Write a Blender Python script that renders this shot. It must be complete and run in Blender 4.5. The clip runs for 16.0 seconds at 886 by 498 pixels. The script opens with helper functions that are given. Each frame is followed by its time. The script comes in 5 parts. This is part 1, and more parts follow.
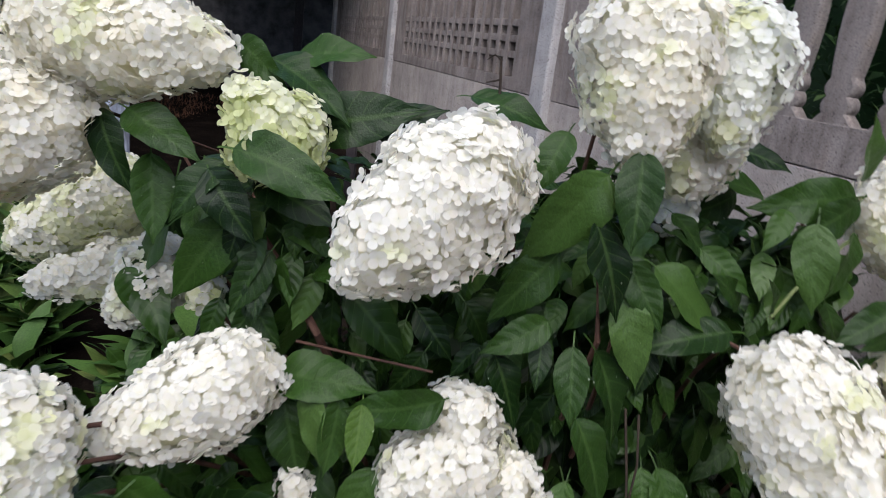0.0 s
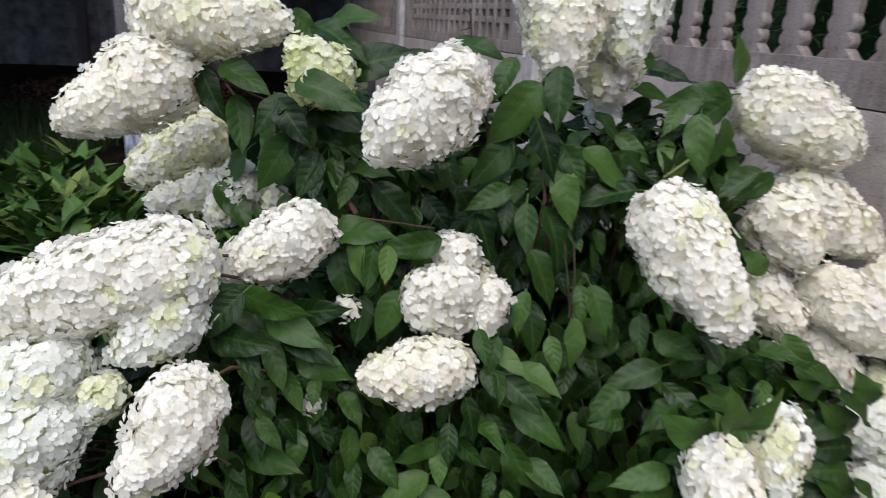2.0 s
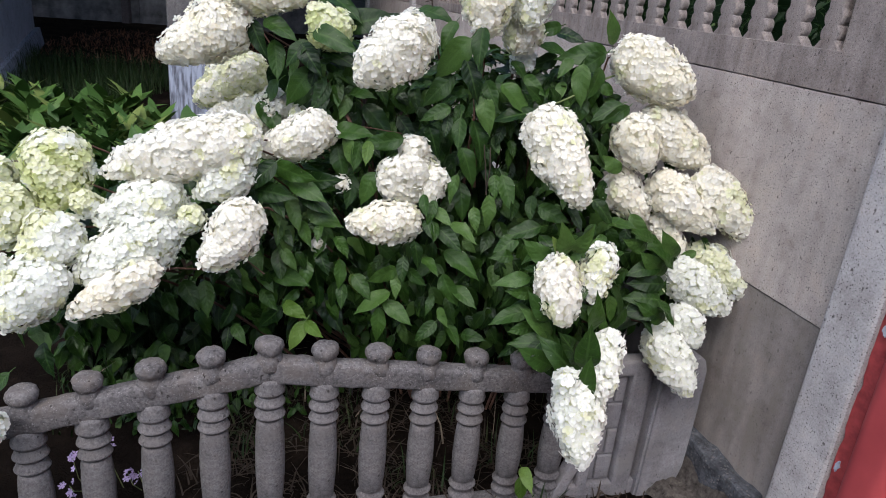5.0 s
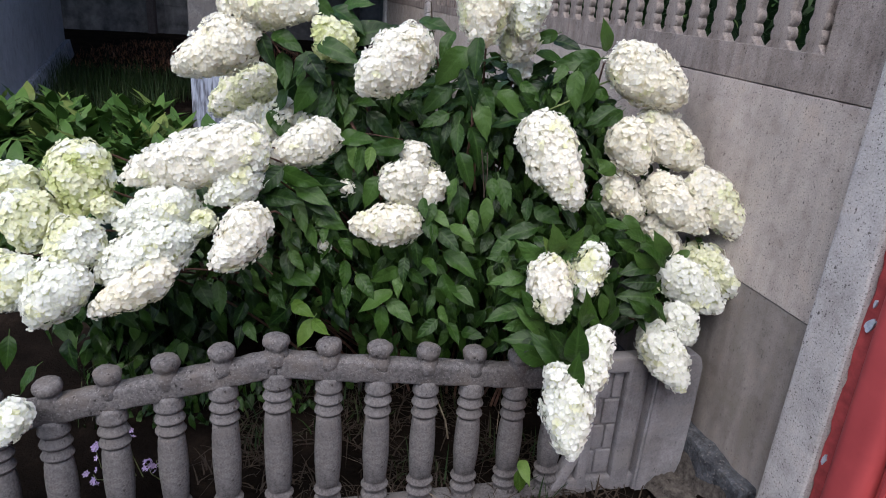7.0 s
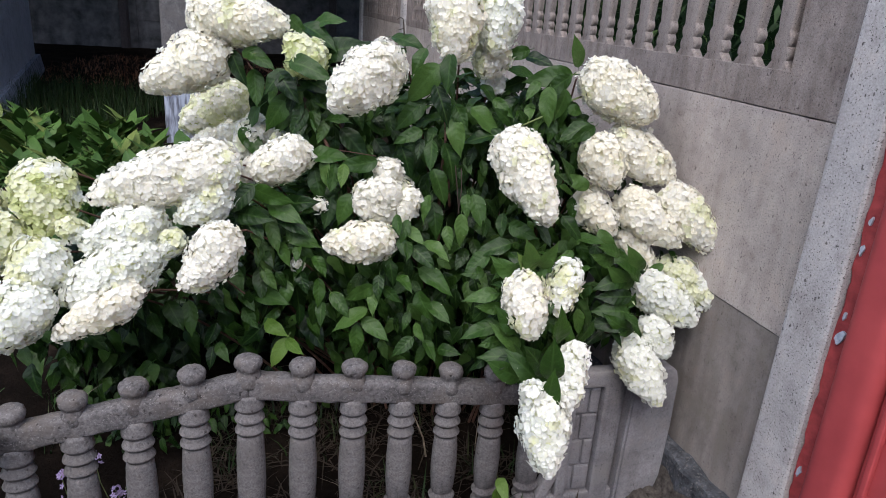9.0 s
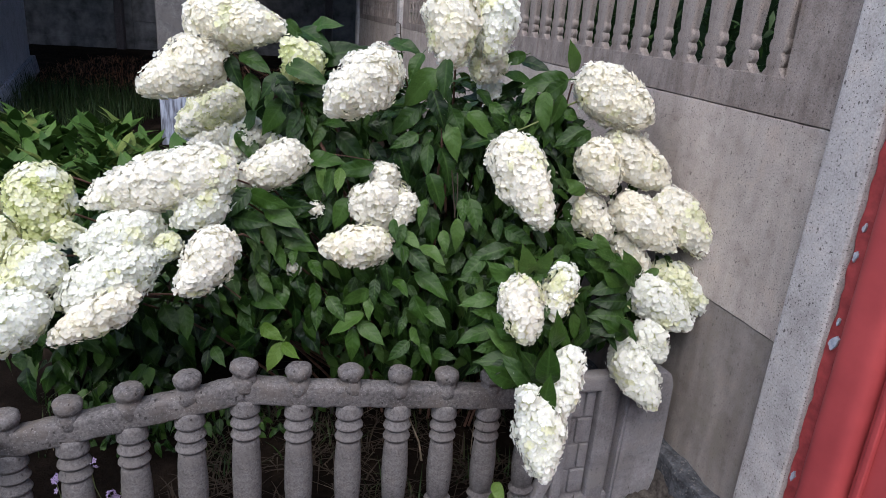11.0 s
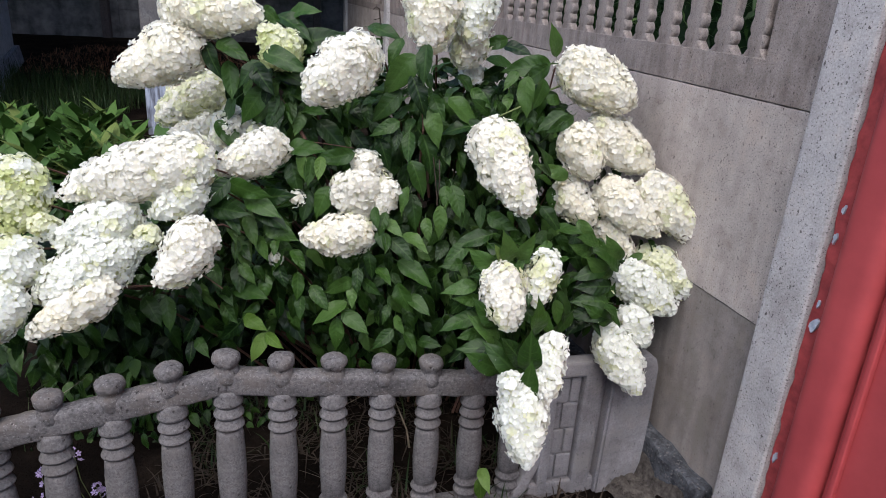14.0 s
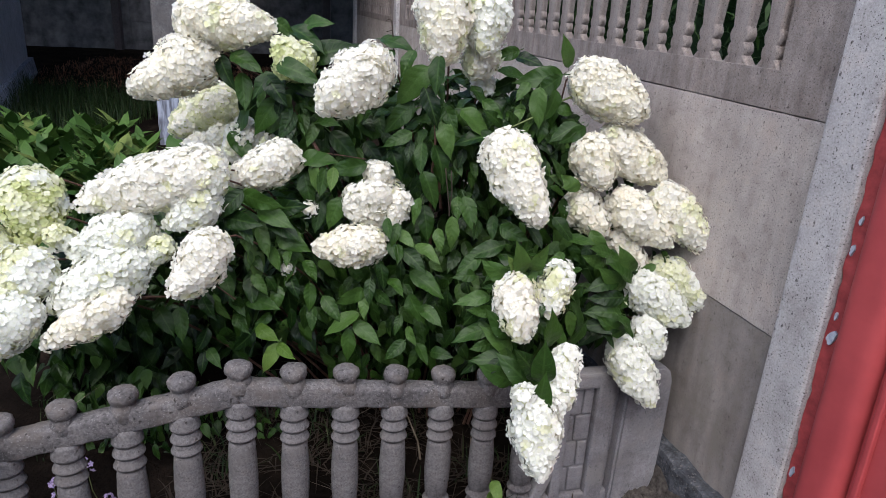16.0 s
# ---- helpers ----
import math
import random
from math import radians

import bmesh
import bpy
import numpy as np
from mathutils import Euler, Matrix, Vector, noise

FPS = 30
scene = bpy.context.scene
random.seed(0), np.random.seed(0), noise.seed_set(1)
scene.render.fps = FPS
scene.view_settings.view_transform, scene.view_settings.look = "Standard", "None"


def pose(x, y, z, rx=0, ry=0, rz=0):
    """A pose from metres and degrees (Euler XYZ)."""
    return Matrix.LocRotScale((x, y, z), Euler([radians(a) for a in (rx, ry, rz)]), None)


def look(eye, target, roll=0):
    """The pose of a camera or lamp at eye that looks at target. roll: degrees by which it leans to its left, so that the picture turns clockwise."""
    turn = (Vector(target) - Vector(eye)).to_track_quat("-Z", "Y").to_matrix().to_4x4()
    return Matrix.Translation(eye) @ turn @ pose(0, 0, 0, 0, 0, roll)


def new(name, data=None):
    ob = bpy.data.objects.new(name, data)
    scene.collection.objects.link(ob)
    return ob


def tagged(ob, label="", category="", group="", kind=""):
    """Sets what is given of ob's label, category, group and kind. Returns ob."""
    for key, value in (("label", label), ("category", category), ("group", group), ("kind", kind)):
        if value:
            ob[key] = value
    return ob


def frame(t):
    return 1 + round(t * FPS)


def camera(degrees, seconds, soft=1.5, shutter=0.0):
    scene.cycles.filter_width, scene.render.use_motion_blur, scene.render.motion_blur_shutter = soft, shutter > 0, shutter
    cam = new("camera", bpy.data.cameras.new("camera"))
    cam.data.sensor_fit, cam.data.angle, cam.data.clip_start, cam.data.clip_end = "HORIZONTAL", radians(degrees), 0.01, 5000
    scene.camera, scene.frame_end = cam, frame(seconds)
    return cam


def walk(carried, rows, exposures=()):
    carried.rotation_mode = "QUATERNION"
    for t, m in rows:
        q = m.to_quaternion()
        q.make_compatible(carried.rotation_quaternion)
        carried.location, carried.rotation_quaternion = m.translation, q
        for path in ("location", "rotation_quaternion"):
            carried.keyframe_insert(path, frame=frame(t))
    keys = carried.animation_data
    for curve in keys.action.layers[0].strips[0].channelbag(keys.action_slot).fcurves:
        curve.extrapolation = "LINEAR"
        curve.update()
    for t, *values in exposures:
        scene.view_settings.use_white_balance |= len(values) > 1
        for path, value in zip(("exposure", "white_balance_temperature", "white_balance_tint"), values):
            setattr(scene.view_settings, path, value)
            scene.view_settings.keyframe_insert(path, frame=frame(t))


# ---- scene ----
cam = camera(70.3, 16.0, 0.8, 0.4)
PATH = [
    (0, (0.043, -0.087, 1.313), (-0.009, 1.849, 0.811), 7.2),
    (0.5, (0.04, -0.2, 1.293), (-0.004, 1.735, 0.787), 3.4),
    (1, (0.113, -0.31, 1.278), (-0.003, 1.619, 0.763), 4.3),
    (1.5, (0.148, -0.375, 1.265), (-0.106, 1.526, 0.697), 3.8),
    (2, (0.116, -0.46, 1.266), (-0.011, 1.454, 0.698), 3.2),
    (2.5, (0.1, -0.574, 1.235), (0.181, 1.331, 0.633), 3.8),
    (3, (0.191, -0.716, 1.229), (0.098, 1.2, 0.663), 4.7),
    (3.5, (0.256, -0.875, 1.246), (0.148, 1.041, 0.681), 4.9),
    (4, (0.226, -0.985, 1.239), (0.219, 0.904, 0.583), 3.6),
    (4.1, (0.232, -0.998, 1.243), (0.202, 0.89, 0.583), 3.2),
    (4.2, (0.241, -1.013, 1.237), (0.195, 0.881, 0.597), 3.6),
    (6.3, (0.391, -1.076, 1.296), (0.104, 0.784, 0.62), 4.2),
    (6.5, (0.385, -1.095, 1.283), (0.152, 0.782, 0.632), 4.6),
    (6.9, (0.38, -1.097, 1.277), (0.131, 0.775, 0.619), 4.4),
    (7, (0.387, -1.102, 1.278), (0.138, 0.773, 0.626), 4.2),
    (7.5, (0.388, -1.102, 1.285), (0.161, 0.789, 0.675), 4.1),
    (8, (0.392, -1.099, 1.289), (0.194, 0.791, 0.665), 4.9),
    (8.5, (0.397, -1.087, 1.291), (0.2, 0.807, 0.68), 4.0),
    (9, (0.398, -1.087, 1.287), (0.208, 0.808, 0.676), 4.1),
    (11.5, (0.396, -1.088, 1.297), (0.227, 0.81, 0.693), 4.4),
    (12, (0.412, -1.091, 1.298), (0.269, 0.809, 0.689), 4.0),
    (12.5, (0.418, -1.087, 1.292), (0.274, 0.804, 0.657), 4.1),
    (13, (0.422, -1.085, 1.289), (0.296, 0.805, 0.648), 4.2),
    (13.5, (0.428, -1.08, 1.302), (0.3, 0.807, 0.654), 4.5),
    (14, (0.428, -1.075, 1.297), (0.27, 0.811, 0.652), 3.7),
    (14.5, (0.42, -1.073, 1.295), (0.252, 0.826, 0.692), 2.8),
    (15, (0.417, -1.066, 1.296), (0.233, 0.829, 0.684), 3.1),
    (15.5, (0.419, -1.072, 1.295), (0.252, 0.823, 0.678), 3.4),
    (16, (0.415, -1.073, 1.299), (0.231, 0.82, 0.681), 3.5),
]
walk(cam, [(t, look(eye, target, roll)) for t, eye, target, roll in PATH], [(0, 1.05, 6280, 11), (2.5, 1.08, 6280, 11), (4, 1.28, 6280, 11), (16, 1.30, 6280, 11)])

# ---- world and light ----
world = bpy.data.worlds.new("sky")
scene.world = world
world.use_nodes = True
wn = world.node_tree.nodes
sky = wn.new("ShaderNodeTexSky")
sky.sky_type = "NISHITA"
sky.sun_disc = False
sky.sun_elevation = radians(53)
sky.sun_rotation = radians(205)
sky.air_density, sky.dust_density, sky.ozone_density = 1.0, 2.0, 1.0
world.node_tree.links.new(sky.outputs[0], wn["Background"].inputs[0])
wn["Background"].inputs[1].default_value = 0.12

sun = new("sun", bpy.data.lights.new("sun", "SUN"))
sun.data.energy, sun.data.angle, sun.data.color = 1.4, radians(50), (1.0, 0.96, 0.91)
sun.matrix_world = look((0, 0, 0), (-0.12, 0.58, -0.80))


# ---- materials ----
def mat(name, rough=0.8, spec=0.3):
    m = bpy.data.materials.new(name)
    m.use_nodes = True
    b = m.node_tree.nodes["Principled BSDF"]
    b.inputs["Roughness"].default_value = rough
    b.inputs["Specular IOR Level"].default_value = spec
    return m, m.node_tree.nodes, m.node_tree.links, b


def noise_node(n, l, scale, detail=4.0, rough=0.55, coord="Object"):
    tc = n.new("ShaderNodeTexCoord")
    t = n.new("ShaderNodeTexNoise")
    t.inputs["Scale"].default_value = scale
    t.inputs["Detail"].default_value = detail
    t.inputs["Roughness"].default_value = rough
    l.new(tc.outputs[coord], t.inputs["Vector"])
    return t


def ramp(n, l, source, stops):
    r = n.new("ShaderNodeValToRGB")
    e = r.color_ramp.elements
    while len(e) < len(stops):
        e.new(0.5)
    for k, (p, c) in zip(e, stops):
        k.position, k.color = p, (*c, 1)
    l.new(source, r.inputs[0])
    return r


def blend(n, l, kind, fac, a, b):
    m = n.new("ShaderNodeMix")
    m.data_type, m.blend_type = "RGBA", kind
    if isinstance(fac, float):
        m.inputs[0].default_value = fac
    else:
        l.new(fac, m.inputs[0])
    for k, v in ((6, a), (7, b)):
        if isinstance(v, tuple):
            m.inputs[k].default_value = (*v, 1)
        else:
            l.new(v, m.inputs[k])
    return m.outputs[2]


def bump(n, l, b, height, strength=0.4, distance=0.002, prev=None):
    k = n.new("ShaderNodeBump")
    k.inputs["Strength"].default_value, k.inputs["Distance"].default_value = strength, distance
    l.new(height, k.inputs["Height"])
    if prev:
        l.new(prev.outputs[0], k.inputs["Normal"])
    l.new(k.outputs[0], b.inputs["Normal"])
    return k


def cavities(n, l, scale, size, share, stretch=(1, 1, 1)):
    """Scattered small spots of uneven size: 1 outside, 0 inside."""
    tc = n.new("ShaderNodeTexCoord")
    mp = n.new("ShaderNodeMapping")
    mp.inputs["Scale"].default_value = stretch
    wob = noise_node(n, l, scale * 2.2, 2, 0.5)
    v = n.new("ShaderNodeTexVoronoi")
    v.inputs["Scale"].default_value = scale
    l.new(tc.outputs["Object"], mp.inputs[0])
    warp = n.new("ShaderNodeVectorMath")
    warp.operation = "MULTIPLY_ADD"
    warp.inputs[1].default_value = (0.7 / scale,) * 3
    l.new(noise_node(n, l, scale * 1.3, 2, 0.6).outputs["Color"], warp.inputs[0])
    l.new(mp.outputs[0], warp.inputs[2])
    l.new(warp.outputs[0], v.inputs["Vector"])
    sep = n.new("ShaderNodeSeparateColor")
    l.new(v.outputs["Color"], sep.inputs[0])
    rad = n.new("ShaderNodeMapRange")
    rad.inputs["From Min"].default_value, rad.inputs["From Max"].default_value = 1 - share, 1.0
    rad.inputs["To Min"].default_value, rad.inputs["To Max"].default_value = 0.0, size
    l.new(sep.outputs[0], rad.inputs["Value"])
    w = n.new("ShaderNodeMath")
    w.operation = "MULTIPLY"
    l.new(rad.outputs[0], w.inputs[0])
    l.new(wob.outputs[0], w.inputs[1])
    d = n.new("ShaderNodeMath")
    d.operation = "SUBTRACT"
    l.new(v.outputs["Distance"], d.inputs[0])
    l.new(w.outputs[0], d.inputs[1])
    return ramp(n, l, d.outputs[0], [(0.0, (0, 0, 0)), (0.07, (1, 1, 1))]).outputs[0]


def concrete(name, dark, light, pit=0.5, grain=220.0, moss=None, coarse=3.0, fleck=0.0, streak=0.0, pale=(0.5, 0.48, 0.46), dense=0.5, gritty=0.6, cell=230.0):
    """Cast concrete: blotches, fine grain, dark pits, pale flecks, run-off streaks."""
    m, n, l, b = mat(name, 0.9, 0.22)
    big = noise_node(n, l, coarse, 6, 0.6)
    base = ramp(n, l, big.outputs[0], [(0.3, dark), (0.7, light)]).outputs[0]
    fine = noise_node(n, l, grain, 4, 0.75)
    fr = ramp(n, l, fine.outputs[0], [(0.34, (0.5, 0.49, 0.485)), (0.5, (1.0, 1.0, 1.0)), (0.66, (1.42, 1.41, 1.4))]).outputs[0]
    col = blend(n, l, "MULTIPLY", gritty, base, fr)
    stain = noise_node(n, l, 11, 6, 0.75)
    sr = ramp(n, l, stain.outputs[0], [(0.33, (0.72, 0.69, 0.68)), (0.52, (1, 1, 1)), (0.7, (1.14, 1.08, 1.02))]).outputs[0]
    col = blend(n, l, "MULTIPLY", 0.85, col, sr)
    if streak:
        tc = n.new("ShaderNodeTexCoord")
        mp = n.new("ShaderNodeMapping")
        mp.inputs["Scale"].default_value = (26, 26, 4)
        t = n.new("ShaderNodeTexNoise")
        t.inputs["Scale"].default_value, t.inputs["Detail"].default_value = 1.0, 5
        l.new(tc.outputs["Object"], mp.inputs[0])
        l.new(mp.outputs[0], t.inputs["Vector"])
        st = ramp(n, l, t.outputs[0], [(0.36, (0.6, 0.55, 0.53)), (0.58, (1, 1, 1)), (0.75, (1.12, 1.1, 1.08))]).outputs[0]
        col = blend(n, l, "MULTIPLY", streak, col, st)
    if moss:
        mo = noise_node(n, l, 7, 5, 0.7)
        mr = ramp(n, l, mo.outputs[0], [(0.5, (0, 0, 0)), (0.68, (1, 1, 1))])
        col = blend(n, l, "MIX", mr.outputs[0], col, moss)
    if fleck:
        fl = cavities(n, l, cell, 0.85, dense)
        inv = n.new("ShaderNodeMath")
        inv.operation = "MULTIPLY_ADD"
        inv.inputs[1].default_value, inv.inputs[2].default_value = -fleck, fleck
        l.new(fl, inv.inputs[0])
        col = blend(n, l, "MIX", inv.outputs[0], col, pale)
    small = cavities(n, l, cell, 0.75, 0.5)
    large = cavities(n, l, cell * 0.5, 0.54, 0.18, (1, 1, 0.6))
    for hole in (small, large):
        tone = ramp(n, l, hole, [(0.0, (0.27, 0.255, 0.25)), (1.0, (1, 1, 1))]).outputs[0]
        col = blend(n, l, "MULTIPLY", pit, col, tone)
    l.new(col, b.inputs["Base Color"])
    k = bump(n, l, b, fine.outputs[0], min(1.0, gritty), 0.003)
    k = bump(n, l, b, small, 0.5, 0.002, k)
    bump(n, l, b, large, 0.6, 0.004, k)
    return m


WALL = concrete("wall_concrete", (0.302, 0.268, 0.249), (0.495, 0.441, 0.407), 0.78, 260, None, 1.6, 0.3, 0.3, dense=0.12, gritty=0.5)
WALL_TOP = concrete("openwork_concrete", (0.200, 0.173, 0.160), (0.320, 0.280, 0.260), 0.7, 260, None, 3.0, 0.35, 0.7, dense=0.14, gritty=0.55)
POST = concrete("post_concrete", (0.353, 0.338, 0.336), (0.476, 0.458, 0.453), 0.9, 200, None, 2.5, 0.3, 0.15, dense=0.15, gritty=0.5)
# darker copy of the wall concrete: shade on the lower panels, put into colour
WALL_LOW = concrete("shaded_wall_concrete", (0.185, 0.165, 0.152), (0.300, 0.274, 0.256), 0.4, 260, (0.20, 0.18, 0.155), 2.4, 0.3, 0.5, dense=0.08, gritty=0.35)
FENCE = concrete("weathered_concrete", (0.088, 0.084, 0.088), (0.163, 0.155, 0.158), 0.75, 150, (0.115, 0.105, 0.102), 9, 0.4, 0.3, (0.4, 0.385, 0.39), 0.3, 0.8, 210.0)
RAIL = concrete("gritty_concrete", (0.066, 0.062, 0.064), (0.152, 0.143, 0.145), 0.85, 120, (0.115, 0.098, 0.088), 10, 0.65, 0.0, (0.40, 0.38, 0.38), 0.55, 1.0, 185.0)
FOOT = concrete("mossy_concrete", (0.022, 0.024, 0.029), (0.10, 0.105, 0.118), 0.7, 90, (0.045, 0.043, 0.036), 14, 0.35, gritty=1.0, cell=120.0)
CAST = concrete("smooth_cast_concrete", (0.140, 0.134, 0.142), (0.260, 0.252, 0.266), 0.4, 190, (0.19, 0.178, 0.175), 6, 0.3, 0.3, dense=0.15, gritty=0.4)
PLASTER = concrete("blue_grey_plaster", (0.36, 0.38, 0.44), (0.5, 0.525, 0.6), 0.15, 150, None, 1.5)


def petal(name, tips, shade):
    """Thin papery sepals: slightly translucent, each floret its own tint."""
    m, n, l, b = mat(name, 0.65, 0.2)
    g = n.new("ShaderNodeNewGeometry")
    oi = n.new("ShaderNodeObjectInfo")
    add = n.new("ShaderNodeMath")
    l.new(g.outputs["Random Per Island"], add.inputs[0])
    l.new(oi.outputs["Random"], add.inputs[1])
    fr = n.new("ShaderNodeMath")
    fr.operation = "FRACT"
    l.new(add.outputs[0], fr.inputs[0])
    col = ramp(n, l, fr.outputs[0], [(0.0, shade), (0.35, tips), (1.0, tuple(min(0.93, c * 1.04) for c in tips))]).outputs[0]
    ns = noise_node(n, l, 150, 3, 0.6)
    var = ramp(n, l, ns.outputs[0], [(0.3, (0.94, 0.94, 0.92)), (0.7, (1, 1, 1))]).outputs[0]
    col = blend(n, l, "MULTIPLY", 0.7, col, var)
    uv = n.new("ShaderNodeUVMap")
    sx = n.new("ShaderNodeSeparateXYZ")
    l.new(uv.outputs[0], sx.inputs[0])
    eye = ramp(n, l, sx.outputs[0], [(0.06, (0.42, 0.42, 0.42)), (0.42, (0, 0, 0))]).outputs[0]
    col = blend(n, l, "MIX", eye, col, tuple(c * k for c, k in zip(shade, (0.90, 0.93, 0.76))))
    l.new(col, b.inputs["Base Color"])
    tr = n.new("ShaderNodeBsdfTranslucent")
    l.new(col, tr.inputs[0])
    mx = n.new("ShaderNodeMixShader")
    mx.inputs[0].default_value = 0.5
    l.new(b.outputs[0], mx.inputs[1])
    l.new(tr.outputs[0], mx.inputs[2])
    l.new(mx.outputs[0], n["Material Output"].inputs[0])
    return m


PETAL = {"white": petal("petal_white", (0.902, 0.884, 0.832), (0.88, 0.842, 0.75)),
         "cool": petal("petal_cool_white", (0.888, 0.892, 0.856), (0.85, 0.855, 0.77)),
         "cream": petal("petal_cream", (0.915, 0.882, 0.80), (0.88, 0.83, 0.70)),
         "lime": petal("petal_lime", (0.84, 0.84, 0.67), (0.77, 0.78, 0.50)),
         "green": petal("petal_green", (0.70, 0.73, 0.42), (0.58, 0.62, 0.30))}


def leafy(name, dark, light, under, veins=True, gloss=0.45):
    """Leaf blade with pale midrib and side veins along its own length (UV: across, along)."""
    m, n, l, b = mat(name, gloss, 0.2)
    g = n.new("ShaderNodeNewGeometry")
    oi = n.new("ShaderNodeObjectInfo")
    add = n.new("ShaderNodeMath")
    l.new(g.outputs["Random Per Island"], add.inputs[0])
    l.new(oi.outputs["Random"], add.inputs[1])
    fr = n.new("ShaderNodeMath")
    fr.operation = "FRACT"
    l.new(add.outputs[0], fr.inputs[0])
    col = ramp(n, l, fr.outputs[0], [(0.0, dark), (0.8, light), (1.0, under)]).outputs[0]
    ns = noise_node(n, l, 40, 4, 0.6)
    var = ramp(n, l, ns.outputs[0], [(0.3, (0.66, 0.68, 0.66)), (0.7, (1.28, 1.26, 1.2))]).outputs[0]
    col = blend(n, l, "MULTIPLY", 0.8, col, var)
    if veins:
        uv = n.new("ShaderNodeUVMap")
        sx = n.new("ShaderNodeSeparateXYZ")
        l.new(uv.outputs[0], sx.inputs[0])
        ax = n.new("ShaderNodeMath")
        ax.operation = "ABSOLUTE"
        l.new(sx.outputs[0], ax.inputs[0])
        slant = n.new("ShaderNodeMath")
        slant.operation = "MULTIPLY_ADD"
        slant.inputs[1].default_value = -0.42
        l.new(ax.outputs[0], slant.inputs[0])
        l.new(sx.outputs[1], slant.inputs[2])
        fq = n.new("ShaderNodeMath")
        fq.operation = "MULTIPLY"
        fq.inputs[1].default_value = 6.5
        l.new(slant.outputs[0], fq.inputs[0])
        pp = n.new("ShaderNodeMath")
        pp.operation = "PINGPONG"
        pp.inputs[1].default_value = 0.5
        l.new(fq.outputs[0], pp.inputs[0])
        side = ramp(n, l, pp.outputs[0], [(0.0, (1, 1, 1)), (0.06, (0, 0, 0))])
        mid = ramp(n, l, ax.outputs[0], [(0.02, (1, 1, 1)), (0.07, (0, 0, 0))])
        both = blend(n, l, "LIGHTEN", 1.0, side.outputs[0], mid.outputs[0])
        half = n.new("ShaderNodeMath")
        half.operation = "MULTIPLY"
        half.inputs[1].default_value = 0.4
        l.new(both, half.inputs[0])
        col = blend(n, l, "MIX", half.outputs[0], col, under)
        dust = cavities(n, l, 11, 0.26, 0.16)
        speck = ramp(n, l, dust, [(0.0, (0.55, 0.55, 0.55)), (1.0, (0, 0, 0))]).outputs[0]
        col = blend(n, l, "MIX", speck, col, (0.42, 0.46, 0.38))
        k = bump(n, l, b, pp.outputs[0], 0.5, 0.002)
        bump(n, l, b, ns.outputs[0], 0.25, 0.004, k)
    l.new(col, b.inputs["Base Color"])
    tr = n.new("ShaderNodeBsdfTranslucent")
    l.new(col, tr.inputs[0])
    mx = n.new("ShaderNodeMixShader")
    mx.inputs[0].default_value = 0.1
    l.new(b.outputs[0], mx.inputs[1])
    l.new(tr.outputs[0], mx.inputs[2])
    l.new(mx.outputs[0], n["Material Output"].inputs[0])
    return m


LEAF = leafy("hydrangea_leaf", (0.004, 0.015, 0.003), (0.027, 0.065, 0.010), (0.056, 0.105, 0.026), True, 0.37)
LEAF_PALE = leafy("pale_leaf", (0.04, 0.085, 0.012), (0.07, 0.13, 0.018), (0.10, 0.16, 0.04))
LILY = leafy("broad_garden_leaf", (0.026, 0.064, 0.014), (0.064, 0.125, 0.027), (0.12, 0.155, 0.042), False, 0.5)
GRASS = leafy("grass_blade", (0.008, 0.02, 0.006), (0.022, 0.045, 0.011), (0.05, 0.058, 0.026), False, 0.6)
HEDGE = leafy("far_leaf", (0.006, 0.018, 0.005), (0.028, 0.064, 0.016), (0.075, 0.12, 0.04), False, 0.5)


def plain(name, a, b_, scale=30.0, rough=0.8, spec=0.3, metal=0.0, bumpy=0.3):
    m, n, l, b = mat(name, rough, spec)
    t = noise_node(n, l, scale, 5, 0.6)
    l.new(ramp(n, l, t.outputs[0], [(0.3, a), (0.7, b_)]).outputs[0], b.inputs["Base Color"])
    b.inputs["Metallic"].default_value = metal
    bump(n, l, b, t.outputs[0], bumpy, 0.002)
    return m


TWIG = plain("red_brown_bark", (0.06, 0.03, 0.022), (0.12, 0.062, 0.043), 90)
STALK = plain("green_stalk", (0.10, 0.13, 0.05), (0.17, 0.20, 0.08), 60, 0.6)
# straw much darker than DEAD, its colour carries the shade under the bush
STRAW = plain("shade_dark_straw", (0.018, 0.012, 0.009), (0.052, 0.037, 0.026), 40)
DEAD = plain("dead_stalk", (0.10, 0.08, 0.058), (0.22, 0.18, 0.135), 40)
LILAC = plain("lilac_petal", (0.36, 0.26, 0.48), (0.48, 0.38, 0.58), 60, 0.6)
RUST = plain("red_brown_litter", (0.14, 0.06, 0.035), (0.26, 0.125, 0.07), 20)
RED = plain("red_gloss_paint", (0.31, 0.045, 0.049), (0.39, 0.060, 0.063), 11, 0.62, 0.3, 0, 0.25)
RED_OLD = plain("flaking_red_paint", (0.20, 0.028, 0.030), (0.38, 0.058, 0.058), 38, 0.6, 0.3, 0, 0.9)
BARE = plain("bare_blue_grey_metal", (0.24, 0.28, 0.35), (0.48, 0.51, 0.57), 120, 0.5, 0.4)
BOARD = plain("old_dark_board", (0.03, 0.03, 0.034), (0.15, 0.15, 0.165), 6, 0.85)
ROD = plain("dark_iron", (0.03, 0.025, 0.03), (0.06, 0.05, 0.055), 60, 0.6)


